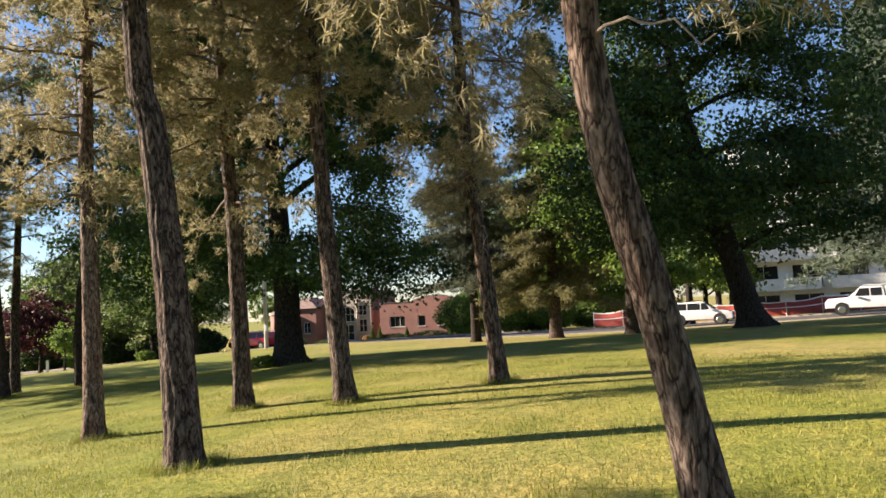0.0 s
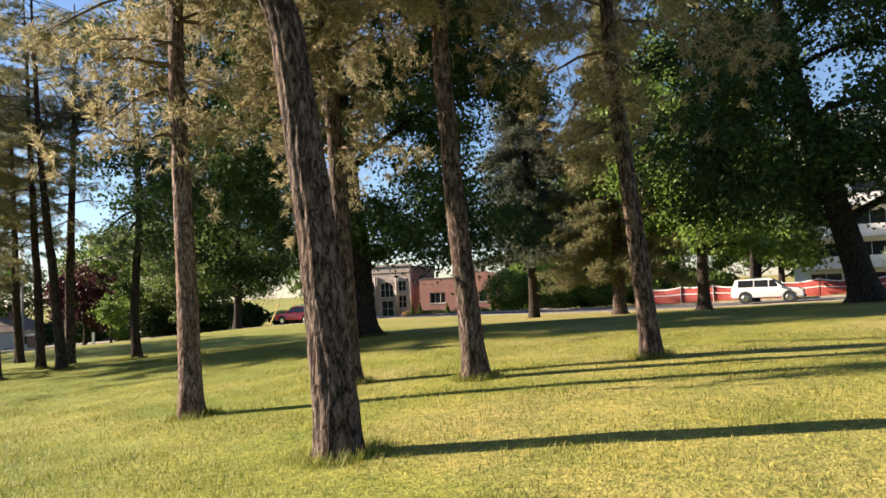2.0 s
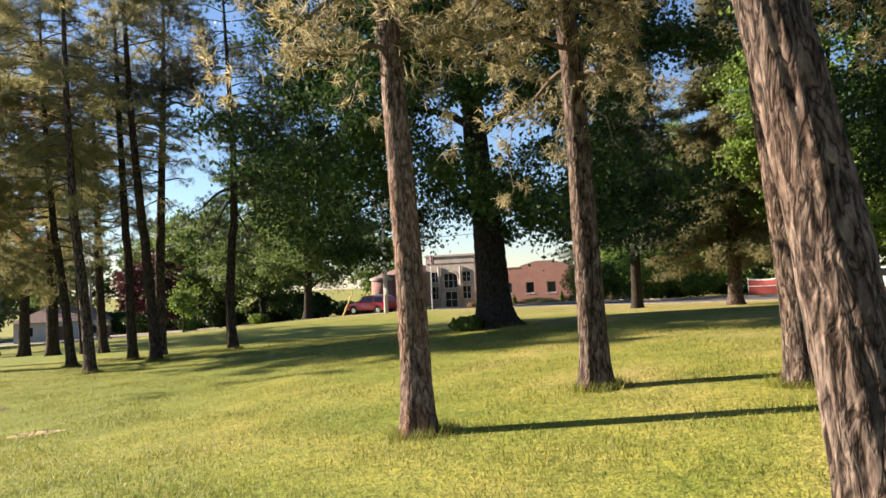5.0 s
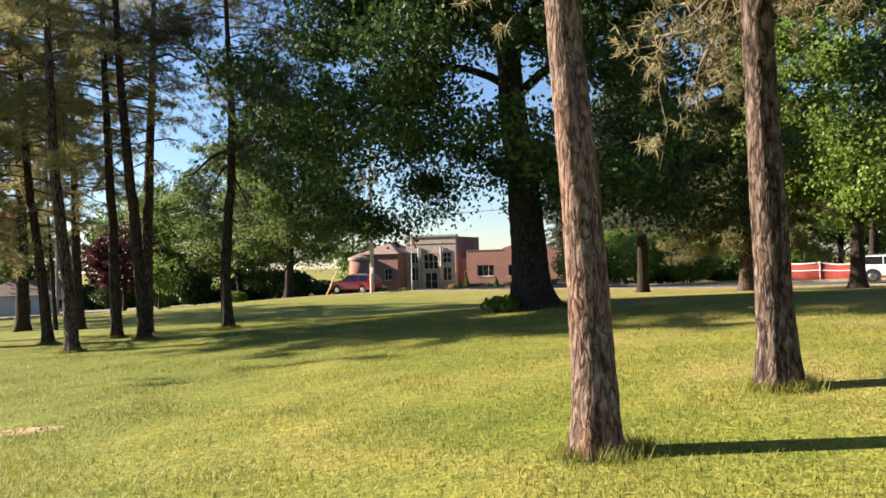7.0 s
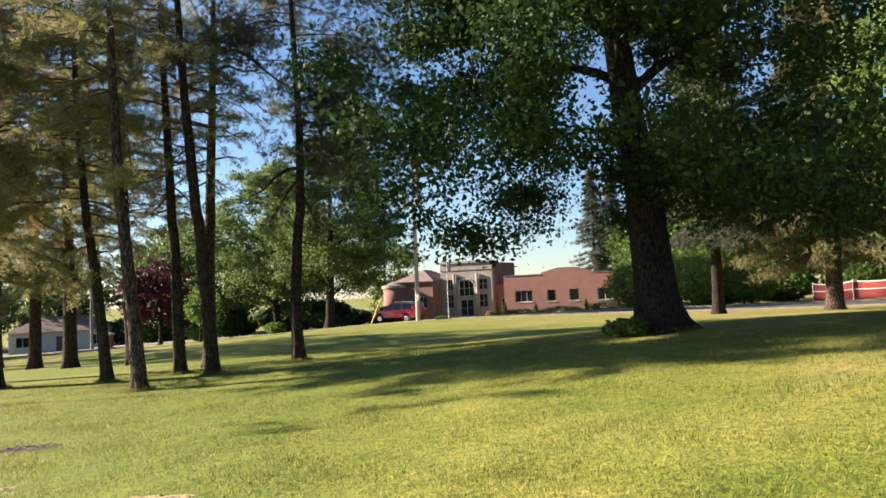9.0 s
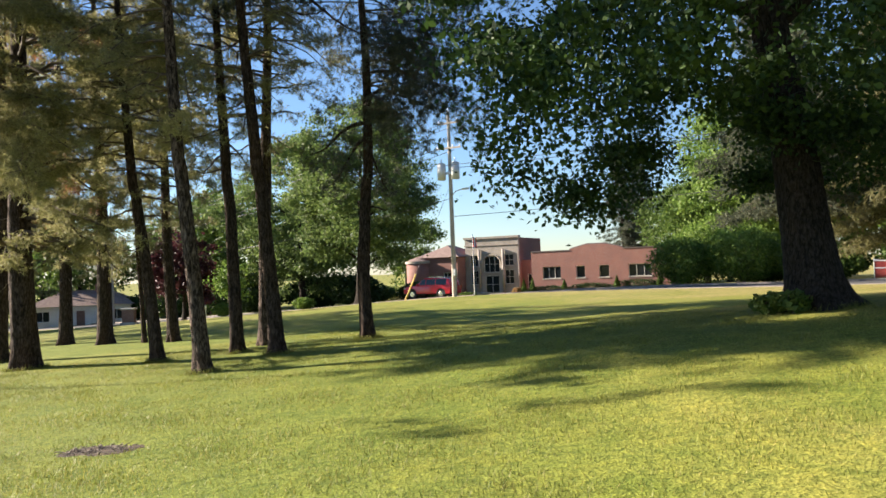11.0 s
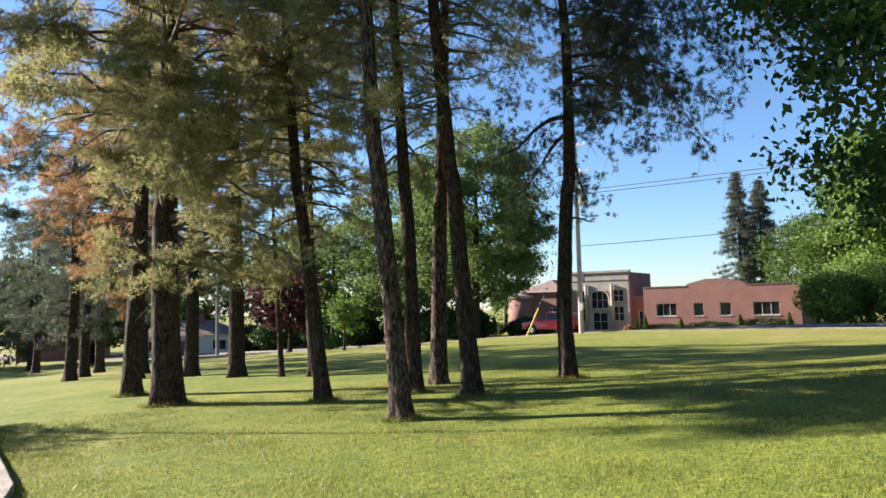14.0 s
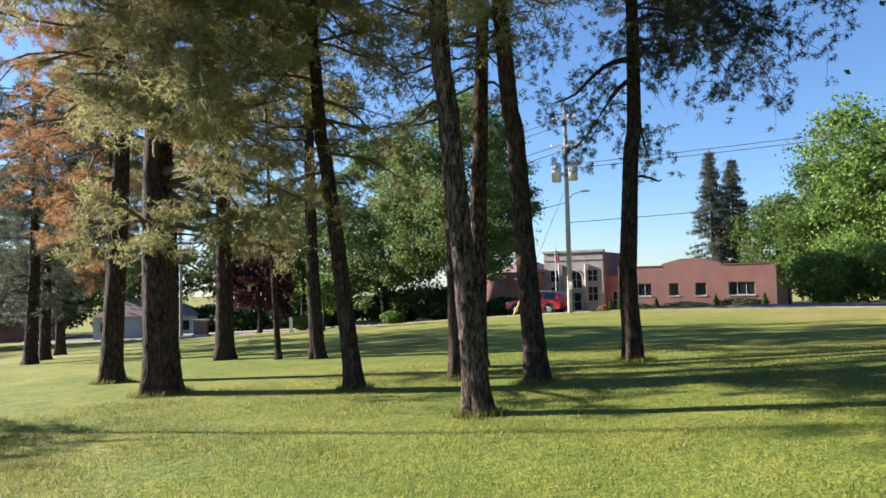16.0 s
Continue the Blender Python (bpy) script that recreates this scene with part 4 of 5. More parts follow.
    for x in (-9.0, -5.3):
        part("column", rod(bmesh.new(), (x, 2.78, 0), (x, 2.78, 6.3), 0.2, 0.17, 14), STONE, b, "slim stone half column", True)
    boxed("step", (-9.2, -5.1, 1.6, 2.98, 0.0, 0.16), CONCRETE, b)
    # hipped brick block with a round corner
    wall_with_openings("block_wall", -17.6, -11.31, 0, 5.4, [(-13.6, -12.4, 1.5, 3.2)], 0.4, 0.8, BRICK, b)
    window(b, -13.6, -12.4, 1.5, 3.2, 0.5, 2, 2)
    boxed("side_wall", (-11.71, -11.31, 0.81, 9, 0, 5.4), BRICK, b)
    boxed("side_wall", (-17.6, -17.2, 0.81, 9, 0, 5.4), BRICK, b)
    bm = bmesh.new()
    lo = [bm.verts.new(p) for p in ((-18.0, 0.0, 5.4), (-10.9, 0.0, 5.4), (-10.9, 9.4, 5.4), (-18.0, 9.4, 5.4))]
    r1, r2 = bm.verts.new((-14.45, 3.6, 7.2)), bm.verts.new((-14.45, 5.8, 7.2))
    for f in ((lo[0], lo[1], r1), (lo[1], lo[2], r2, r1), (lo[2], lo[3], r2), (lo[3], lo[0], r1, r2), lo[::-1]):
        bm.faces.new(f)
    part("hip_roof", bm, SHINGLE, b, "hipped brown shingle roof")
    bm = bmesh.new()
    rod(bm, (-17.8, 0.9, 0), (-17.8, 0.9, 4.6), 1.9, segs=28)
    part("round_corner", bm, BRICK, b, "rounded brick corner turret", True)
    bm = bmesh.new()
    rod(bm, (-17.8, 0.9, 4.61), (-17.8, 0.9, 4.95), 2.1, segs=28)
    part("turret_cornice", bm, STONE, b, "pale stone band round the turret")
    bm = bmesh.new()
    rod(bm, (-17.8, 0.9, 4.96), (-17.8, 0.9, 5.7), 2.0, 0.1, 28)
    part("turret_roof", bm, SHINGLE, b)
    part("downspout", rod(bmesh.new(), (18.3, -0.1, 0), (18.3, -0.1, 5.9), 0.07), WIRE, b, "dark metal downspout")
    return b


civic = civic_building()
CT = pose(-9.2, 114.7, 0, 0, 0, -22)


def by_civic(x, y):
    p = CT @ Vector((x, y, 0))
    return p.x, p.y


for k, (x, w_, h) in enumerate(((5.0, 1.1, 2.0), (11.9, 1.1, 2.0), (17.2, 1.0, 1.8), (-0.6, 1.0, 2.4), (0.6, 1.0, 2.5), (-1.6, 1.4, 1.3))):
    px, py = by_civic(x, -1.4)
    shrub(px, py, w_, h, LEAF_MID if k != 5 else NEEDLE_RUST, "clipped cone-shaped cedar before the brick wall" if k != 5 else "rust-coloured rounded shrub by the entrance", 160 + k, 1500, 0.09, name="cedar_shrub", group="cedars by the building", cone=k != 5)
for k, x in enumerate((2.6, 8.3, 14.6)):
    px, py = by_civic(x, -0.9)
    sh = shrub(px, py, 6.3, 1.35, LEAF_HEDGE, "clipped dark green hedge along the brick wall", 170 + k, 2600, 0.09, name="hedge", group="hedges by the building", deep=1.0)
    sh.matrix_basis = pose(px, py, ground_z(px, py), 0, 0, -22)
for k, (x, y, w_, h) in enumerate(((-13, -2.5, 3.0, 1.3), (-16, -3.5, 3.4, 1.6), (-20, -3, 3.5, 2.0), (-9, -1.5, 2.4, 0.8))):
    px, py = by_civic(x, y)
    shrub(px, py, w_, h, LEAF_MID, "rounded green shrub before the brick block", 180 + k, 1600, 0.12, group="shrubs by the building")
qx = np.linspace(-3, 22, 30)
strip = np.array([by_civic(x, -7.5) for x in qx])
ribbon("pavement_2", strip, 1.2, 1.2, 0.22, CONCRETE, "pale concrete walk before the building", "pavement")


def flagpole():
    px, py = by_civic(-7.0, -3.4)
    z = ground_z(px, py)
    ob = thing("flagpole", px, py, z, "slim white flagpole with a small red and white flag", "flagpole")
    part("pole", rod(bmesh.new(), (0, 0, -0.1), (0, 0, 8.6), 0.07, 0.045, 10), WHITE, ob)
    part("finial", rod(bmesh.new(), (0, 0, 8.6), (0, 0, 8.75), 0.08, 0.02, 8), CHROME, ob)
    for j, (x0, x1, mt) in enumerate(((0.06, 0.2, FLAG_RED), (0.2, 0.36, WHITE), (0.36, 0.5, FLAG_RED))):
        pts = []
        n = 5
        for i in range(n):
            x = x0 + (x1 - x0) * i / (n - 1)
            for z in (8.4, 8.0, 7.5, 7.1):
                pts.append((x, 0.12 * math.sin(x * 9 + z * 2), z - 0.5 * x))
        q = np.array(pts)
        q = np.concatenate([q, q + (0, 0.012, 0)])
        fs = [(i * 4 + j2, i * 4 + j2 + 1, (i + 1) * 4 + j2 + 1, (i + 1) * 4 + j2) for i in range(n - 1) for j2 in range(3)]
        fs += [tuple(v + n * 4 for v in f[::-1]) for f in fs]
        put("flag_band", mesh_of("flag_band", q, fs, mt, True), ob)


flagpole()


# ---- street things ----
def utility_pole(x, y, top, full, label):
    z = ground_z(x, y)
    ob = thing("utility_pole", x, y, z, label, "utility pole", -26, "utility poles")
    bm = bmesh.new()
    rod(bm, (0, 0, -0.3), (0, 0, top), 0.19, 0.12, 14)
    part("shaft", bm, POLE_WOOD, ob)
    for h, w_ in ((top - 1.0, 0.9), (top - 2.9, 1.1)):
        arm = boxed("crossarm", (-w_, w_, -0.2, -0.1, h - 0.06, h + 0.06), POLE_WOOD, ob)
        for q in (-w_ + 0.1, w_ - 0.1, 0.35 * w_):
            part("insulator", rod(bmesh.new(), (q, -0.15, h + 0.06), (q, -0.15, h + 0.26), 0.05, 0.035, 8), GREY_PAINT, arm)
    part("insulator", rod(bmesh.new(), (0, 0, top), (0, 0, top + 0.35), 0.06, 0.03, 8), GREY_PAINT, ob)
    if full:
        for q in (-0.62, 0.6):
            bm = bmesh.new()
            rod(bm, (q, -0.25, top - 5.3), (q, -0.25, top - 4.1), 0.32, segs=18)
            rod(bm, (q, -0.25, top - 4.1), (q, -0.25, top - 4.0), 0.34, 0.2, 18)
            can = part("transformer", bm, GREY_PAINT, ob, "pale grey transformer can", True)
            part("bushing", rod(bmesh.new(), (q, -0.25, top - 4.0), (q, -0.25, top - 3.7), 0.05, 0.04, 8), STEEL, can)
            boxed("bracket", (min(q * 0.5, 0), max(q * 0.5, 0), -0.3, -0.14, top - 4.9, top - 4.7), STEEL, ob)
        arm = part("lamp_arm", tube_mesh([(0.1, -0.1, top - 6.6), (0.5, -0.2, top - 6.25), (1.3, -0.4, top - 6.1)], 0.035), STEEL, ob)
        boxed("lamp_head", (1.25, 1.8, -0.52, -0.3, top - 6.2, top - 6.06), GREY_PAINT, arm, "flat grey street lamp head", 0.03)
        boxed("meter_box", (0.1, 0.3, -0.3, -0.05, 1.6, 2.1), STEEL, ob)
    return ob


def tube_mesh(points, r):
    bm = bmesh.new()
    for p, q in zip(points, points[1:]):
        rod(bm, p, q, r, segs=8)
    return bm


utility_pole(-15.9, 69.2, 14.2, True, "tall weathered utility pole with transformers and a lamp")
utility_pole(-57.7, 95.3, 13.0, False, "weathered utility pole with a crossarm far along the street")
utility_pole(30.0, 46.3, 13.0, False, "weathered utility pole with a crossarm by the street")


def cable(p, q, sag, label):
    t = np.linspace(0, 1, 24)[:, None]
    pts = np.array(p) * (1 - t) + np.array(q) * t - np.array([0, 0, 1.0]) * sag * 4 * t * (1 - t)
    v, f = tube(pts, np.full(24, 0.022), 5)
    ob = put("cable", mesh_of("cable", v, f, WIRE, True))
    tagged(ob, label, "cable", "cables over the street")


for dz, dy in ((11.2, 0.7), (11.2, -0.7), (9.4, 0.8), (9.4, -0.8), (6.5, 0.1)):
    zl = ground_z(-57.7, 95.3) + min(12.2, dz + 0.4)
    zm = ground_z(-15.9, 69.2) + dz + (1.9 if dz > 9 else 1.0)
    cable((-57.7 + dy * 0.4, 95.3 + dy, zl), (-15.9 + dy * 0.4, 69.2 + dy, zm), 0.9, "thin dark overhead cable between poles")
    if dz < 9.5:
        cable((-15.9 + dy * 0.4, 69.2 + dy, zm - 1.4), (30.0 + dy * 0.4, 46.3 + dy, ground_z(30, 46) + dz + 0.6), 0.5, "thin dark overhead cable between poles")
guy = thing("guy_wire_guard", -19.8, 69.5, ground_z(-19.8, 69.5), "slanted yellow plastic guard on a pole stay", "guy guard")
part("guard", rod(bmesh.new(), (0, 0, -0.1), (0.95, 0, 2.0), 0.06, segs=10), YELLOW, guy)
part("stay", rod(bmesh.new(), (0.95, 0, 2.0), (3.7, 0, 8.4), 0.012, segs=6), WIRE, guy)


def fence():
    a_, b_ = np.array([13.2, 66.4]), np.array([52.0, 47.0])
    n = 17
    ob = thing("construction_fence", 13.2, 66.4, ground_z(13.2, 66.4), "long red-orange mesh fence with white stripes on posts", "fence")
    rng = np.random.default_rng(7)
    o = np.array([13.2, 66.4, ground_z(13.2, 66.4)])
    pts = [a_ + (b_ - a_) * i / n for i in range(n + 1)]
    top = [1.35 + rng.uniform(-0.12, 0.12) for _ in pts]
    for p, h in zip(pts, top):
        q = np.array([p[0], p[1], ground_z(*p)]) - o
        part("post", rod(bmesh.new(), tuple(q - (0, 0, 0.2)), tuple(q + (0, 0, h + 0.1)), 0.035, segs=8), STEEL, ob)
    for i in range(n):
        k = np.linspace(0, 1, 9)
        xy = pts[i][None] * (1 - k[:, None]) + pts[i + 1][None] * k[:, None]
        g = land(xy[:, 0], xy[:, 1])
        hi = g + top[i] * (1 - k) + top[i + 1] * k - 0.16 * np.sin(np.pi * k) * rng.uniform(0.3, 1.2)
        lo = g + 0.12 + 0.05 * np.sin(np.pi * k)
        out = 0.06 * np.sin(2 * np.pi * k + rng.uniform(0, 6))
        for nm, u0, u1, push, mt in (("mesh_panel", 0.0, 1.0, 0.0, FENCE_RED), ("stripe", 0.94, 1.02, -0.02, WHITE), ("stripe", 0.52, 0.58, -0.02, WHITE)):
            zb, zt = lo + (hi - lo) * u0, lo + (hi - lo) * u1
            f0 = np.stack([xy[:, 0], xy[:, 1] + out + push, zb], -1)
            f1 = np.stack([xy[:, 0], xy[:, 1] + out + push, zt], -1)
            v = np.concatenate([f0, f1, f0 + (0, 0.015, 0), f1 + (0, 0.015, 0)]) - o
            j = np.arange(8)
            fc = np.concatenate([np.stack([j, j + 1, j + 10, j + 9], -1), np.stack([j + 18, j + 27, j + 28, j + 19], -1), np.stack([j + 9, j + 10, j + 28, j + 27], -1)])
            me = mesh_of(nm, v, fc, mt, True)
            if nm == "mesh_panel":
                panel = put(nm, me, ob)
            else:
                put(nm, me, panel, "white plastic stripe")


fence()


def car(x, y, turn, paint, label, kind):
    """A parked car, nose along +x. kind: suv or pickup."""
    ob = thing("pickup_truck" if kind == "pickup" else "suv_car", x, y, ground_z(x, y) + 0.05, label, "car", turn, "cars on the street")
    if kind == "pickup":
        low = [(-2.75, 0.55), (-2.75, 1.12), (-0.75, 1.14), (1.1, 1.16), (2.5, 1.08), (2.72, 0.85), (2.72, 0.45), (-2.6, 0.42)]
        cab = [(-0.8, 1.14), (-0.7, 1.8), (0.55, 1.82), (1.3, 1.15)]
        wheels = (-1.7, 1.75)
    else:
        low = [(-2.3, 0.5), (-2.33, 1.05), (0.95, 1.08), (2.05, 0.98), (2.3, 0.75), (2.3, 0.4), (-2.2, 0.36)]
        cab = [(-2.25, 1.05), (-2.0, 1.62), (0.0, 1.7), (0.35, 1.66), (1.1, 1.07)]
        wheels = (-1.38, 1.42)

    def slab(prof, w0, w1, bev):
        bm = bmesh.new()
        zlo, zhi = min(p[1] for p in prof), max(p[1] for p in prof)
        sides = []
        for sgn in (-1, 1):
            sides.append([bm.verts.new((px, sgn * (w0 + (w1 - w0) * (pz - zlo) / (zhi - zlo)), pz)) for px, pz in prof])
        bm.faces.new(sides[0])
        bm.faces.new(sides[1][::-1])
        for i in range(len(prof)):
            j = (i + 1) % len(prof)
            bm.faces.new((sides[0][j], sides[0][i], sides[1][i], sides[1][j]))
        bmesh.ops.recalc_face_normals(bm, faces=bm.faces)
        bmesh.ops.bevel(bm, geom=list(bm.edges), offset=bev, segments=3, affect="EDGES", profile=0.6)
        return bm

    body = part("body", slab(low, 0.9, 0.88, 0.07), paint, ob, "", True)
    part("cabin", slab(cab, 0.84, 0.66, 0.05), paint, ob, "", True)
    cx = [p[0] for p in cab]
    zb, zt = min(p[1] for p in cab) + 0.06, max(p[1] for p in cab) - 0.12
    for sgn in (-1, 1):
        spans = [(cx[0] + 0.42, -0.85), (-0.78, 0.1), (0.17, 0.78)] if kind != "pickup" else [(-0.62, 0.02), (0.1, 0.95)]
        for k, (p, q) in enumerate(spans):
            bm = bmesh.new()
            tilt = 0.3 if k == len(spans) - 1 else 0.0
            o0, o1 = 0.845 - 0.01, 0.70
            v = [bm.verts.new(c) for c in ((p, sgn * o0, zb), (q, sgn * o0, zb), (q - tilt, sgn * o1, zt), (p, sgn * o1, zt))]
            w_ = [bm.verts.new((c.co.x, c.co.y - sgn * 0.03, c.co.z)) for c in v]
            bm.faces.new(v)
            bm.faces.new(w_[::-1])
            for i in range(4):
                bm.faces.new((v[(i + 1) % 4], v[i], w_[i], w_[(i + 1) % 4]))
            bmesh.ops.recalc_face_normals(bm, faces=bm.faces)
            part("side_window", bm, GLASS, ob, "dark tinted window")
        for wx in wheels:
            wheel = part("wheel", rod(bmesh.new(), (wx, sgn * 0.62, 0.36), (wx, sgn * 0.9, 0.36), 0.36, segs=24), RUBBER, ob, "black tyre", False)
            part("rim", rod(bmesh.new(), (wx, sgn * 0.9, 0.36), (wx, sgn * 0.925, 0.36), 0.24, 0.2, 16), CHROME, wheel, "bright metal rim")
            bm = bmesh.new()
            rod(bm, (wx, sgn * 0.80, 0.4), (wx, sgn * 0.905, 0.4), 0.44, segs=24)
            part("wheel_arch", bm, RUBBER, ob, "dark wheel arch")
        front, rear = max(p[0] for p in low), min(p[0] for p in low)
        boxed("headlight", (front - 0.32, front - 0.03, sgn * 0.72 - 0.16, sgn * 0.72 + 0.16, 0.74, 0.9), LAMP_CLEAR, ob, "clear headlight", 0.03)
        boxed("tail_light", (rear - 0.02, rear + 0.12, sgn * 0.78 - 0.1, sgn * 0.78 + 0.1, 0.75, 1.02), LAMP_RED, ob, "red tail light", 0.02)
        boxed("mirror", (0.75, 0.9, sgn * 0.98 - 0.1, sgn * 0.98 + 0.1, 1.08, 1.22), paint, ob, "", 0.03)
    bm = bmesh.new()
    p, q = cab[-1], cab[-2]
    v = [bm.verts.new(c) for c in ((p[0] + 0.0, -0.72, p[1] + 0.05), (p[0], 0.72, p[1] + 0.05), (q[0] + 0.06, 0.6, q[1] - 0.07), (q[0] + 0.06, -0.6, q[1] - 0.07))]
    bm.faces.new(v)
    r = bmesh.ops.extrude_face_region(bm, geom=list(bm.faces))
    bmesh.ops.translate(bm, vec=(0.02, 0, 0.02), verts=[g for g in r["geom"] if isinstance(g, bmesh.types.BMVert)])
    bmesh.ops.recalc_face_normals(bm, faces=bm.faces)
    part("windscreen", bm, GLASS, ob, "dark windscreen")
    boxed("grille", (max(p[0] for p in low) - 0.05, max(p[0] for p in low) + 0.015, -0.5, 0.5, 0.6, 0.82), WIRE, ob, "black grille", 0.02)
    boxed("bumper", (max(p[0] for p in low) - 0.12, max(p[0] for p in low) + 0.06, -0.85, 0.85, 0.36, 0.52), RUBBER, ob, "dark lower bumper", 0.03)
    if kind == "suv":
        for sgn in (-1, 1):
            part("roof_rail", rod(bmesh.new(), (-1.7, sgn * 0.6, 1.72), (0.0, sgn * 0.6, 1.76), 0.025, segs=6), CHROME, ob)
    else:
        cap_ = boxed("bed_cap", (-2.7, -0.86, -0.78, 0.78, 1.15, 1.8), paint, ob, "white bed cap", 0.08)
        for sgn in (-1, 1):
            boxed("cap_window", (-2.4, -1.15, sgn * 0.785 - 0.012, sgn * 0.785 + 0.012, 1.33, 1.64), GLASS, cap_, "dark cap window", 0.01)
            part("roof_bar", rod(bmesh.new(), (-2.5, sgn * 0.6, 1.87), (0.4, sgn * 0.6, 1.9), 0.03, segs=6), paint, ob)
    return ob


car(18.8, 55.6, -26.5, CAR_WHITE, "white sport utility car on the street beyond the lawn", "suv")
car(28.3, 50.3, 153.5, CAR_WHITE, "white pickup truck with a capped bed by the fence", "pickup")
car(-18.2, 74.6, 153.5, CAR_RED, "red sport utility car on the street", "suv")


# ---- flats and houses beyond the street ----
def apartment_block():
    ob = thing("apartment_building", 31, 80, ground_z(31, 80) - 0.3, "white apartment block with rows of long balconies", "building", -26)
    W, D, H = 26.0, 12.0, 3.0
    for k in range(6):
        z = k * H
        holes = [(1.5 + 4.1 * i, 4.3 + 4.1 * i, z + 0.15, z + 2.4) for i in range(6)]
        wall_with_openings("storey_wall", 0, W, z, z + H - 0.004, holes, 0, 0.3, WHITE, ob)
        for h in holes:
            window(ob, *h, 0.1, 2, 1)
        if k:
            for i in range(3):
                x0 = 0.8 + 8.3 * i
                bal = boxed("balcony", (x0, x0 + 7.4, -1.5, -0.004, z - 0.2, z), WHITE, ob)
                boxed("parapet", (x0, x0 + 7.4, -1.5, -1.38, z + 0.004, z + 1.0), WHITE, bal, "white balcony front")
                boxed("side_panel", (x0, x0 + 0.1, -1.376, -0.01, z + 0.004, z + 1.0), WHITE, bal)
                boxed("side_panel", (x0 + 7.3, x0 + 7.4, -1.376, -0.01, z + 0.004, z + 1.0), WHITE, bal)
    top = 6 * H
    boxed("side_wall", (0, 0.3, 0.304, D, 0, top), WHITE, ob)
    boxed("side_wall", (W - 0.3, W, 0.304, D, 0, top), WHITE, ob)
    boxed("back_wall", (0.304, W - 0.304, D - 0.3, D, 0, top), WHITE, ob)
    boxed("roof", (-0.3, W + 0.3, -0.3, D + 0.3, top, top + 0.35), CAP, ob, "flat dark roof")


apartment_block()


def house(x, y, turn, w_, d_, wall, label):
    ob = thing("house", x, y, ground_z(x, y) - 0.1, label, "house", turn, "houses along the street")
    holes = [(0.8, 2.4, 0.9, 2.2), (w_ / 2 - 0.5, w_ / 2 + 0.5, 0.05, 2.15), (w_ - 2.6, w_ - 0.9, 0.9, 2.2)]
    wall_with_openings("wall", 0, w_, 0, 2.8, holes, 0, 0.25, wall, ob)
    for k, h in enumerate(holes):
        if k == 1:
            boxed("door", (h[0], h[1], 0.1, 0.16, h[2], h[3]), BRICK_DARK, ob, "brown front door")
        else:
            window(ob, *h, 0.08, 2, 1, WHITE)
    for x0, x1, y0, y1 in ((0, 0.25, 0.254, d_), (w_ - 0.25, w_, 0.254, d_), (0.254, w_ - 0.254, d_ - 0.25, d_)):
        boxed("side_wall", (x0, x1, y0, y1, 0, 2.8), wall, ob)
    bm = bmesh.new()
    o = 0.5
    lo = [bm.verts.new(p) for p in ((-o, -o, 2.8), (w_ + o, -o, 2.8), (w_ + o, d_ + o, 2.8), (-o, d_ + o, 2.8))]
    r1, r2 = bm.verts.new((d_ * 0.4, d_ / 2, 4.7)), bm.verts.new((w_ - d_ * 0.4, d_ / 2, 4.7))
    for f in ((lo[0], lo[1], r2, r1), (lo[1], lo[2], r2), (lo[2], lo[3], r1, r2), (lo[3], lo[0], r1), lo[::-1]):
        bm.faces.new(f)
    part("roof", bm, SHINGLE, ob, "hipped brown shingle roof")
    boxed("chimney", (w_ * 0.6, w_ * 0.6 + 0.6, d_ * 0.4, d_ * 0.4 + 0.6, 4.2, 5.5), BRICK, ob, "brick chimney")


house(-72.0, 101.0, 20, 12, 8, WHITE, "low pale house with a hipped roof beyond the drive")
house(-92.0, 104.0, 30, 11, 8, BRICK, "low brick house with a hipped roof far off")
house(-58.0, 112.0, -20, 11, 8, BRICK, "low brick house half hidden by trees")


# ---- small things by the street ----
def marker_post(x, y):
    ob = thing("marker_post", x, y, ground_z(x, y), "short white marker post in the grass", "post")
    part("post", box(bmesh.new(), -0.09, 0.09, -0.09, 0.09, -0.1, 1.0, 0.015), WHITE, ob)
    part("cap", box(bmesh.new(), -0.11, 0.11, -0.11, 0.11, 1.004, 1.06, 0.012), STEEL, ob)


def stone_marker(x, y):
    ob = thing("stone_marker", x, y, ground_z(x, y), "squat brown stone marker with a pale cap", "marker")
    part("base", box(bmesh.new(), -0.8, 0.8, -0.35, 0.35, -0.1, 0.25, 0.04), CONCRETE, ob)
    part("slab", box(bmesh.new(), -0.65, 0.65, -0.25, 0.25, 0.254, 1.5, 0.05), BRICK_DARK, ob)
    part("cap", box(bmesh.new(), -0.75, 0.75, -0.32, 0.32, 1.504, 1.68, 0.04), CONCRETE, ob)


marker_post(-35.5, 69.0)
stone_marker(-50.0, 84.5)
for k, (x, y, w_, h) in enumerate(((-39.0, 82.0, 2.4, 1.4), (-30.0, 77.5, 2.0, 1.1))):
    shrub(x, y, w_, h, LEAF_BRIGHT, "small rounded light green shrub by the street", 220 + k, 1500, 0.1, group="shrubs beyond the street")

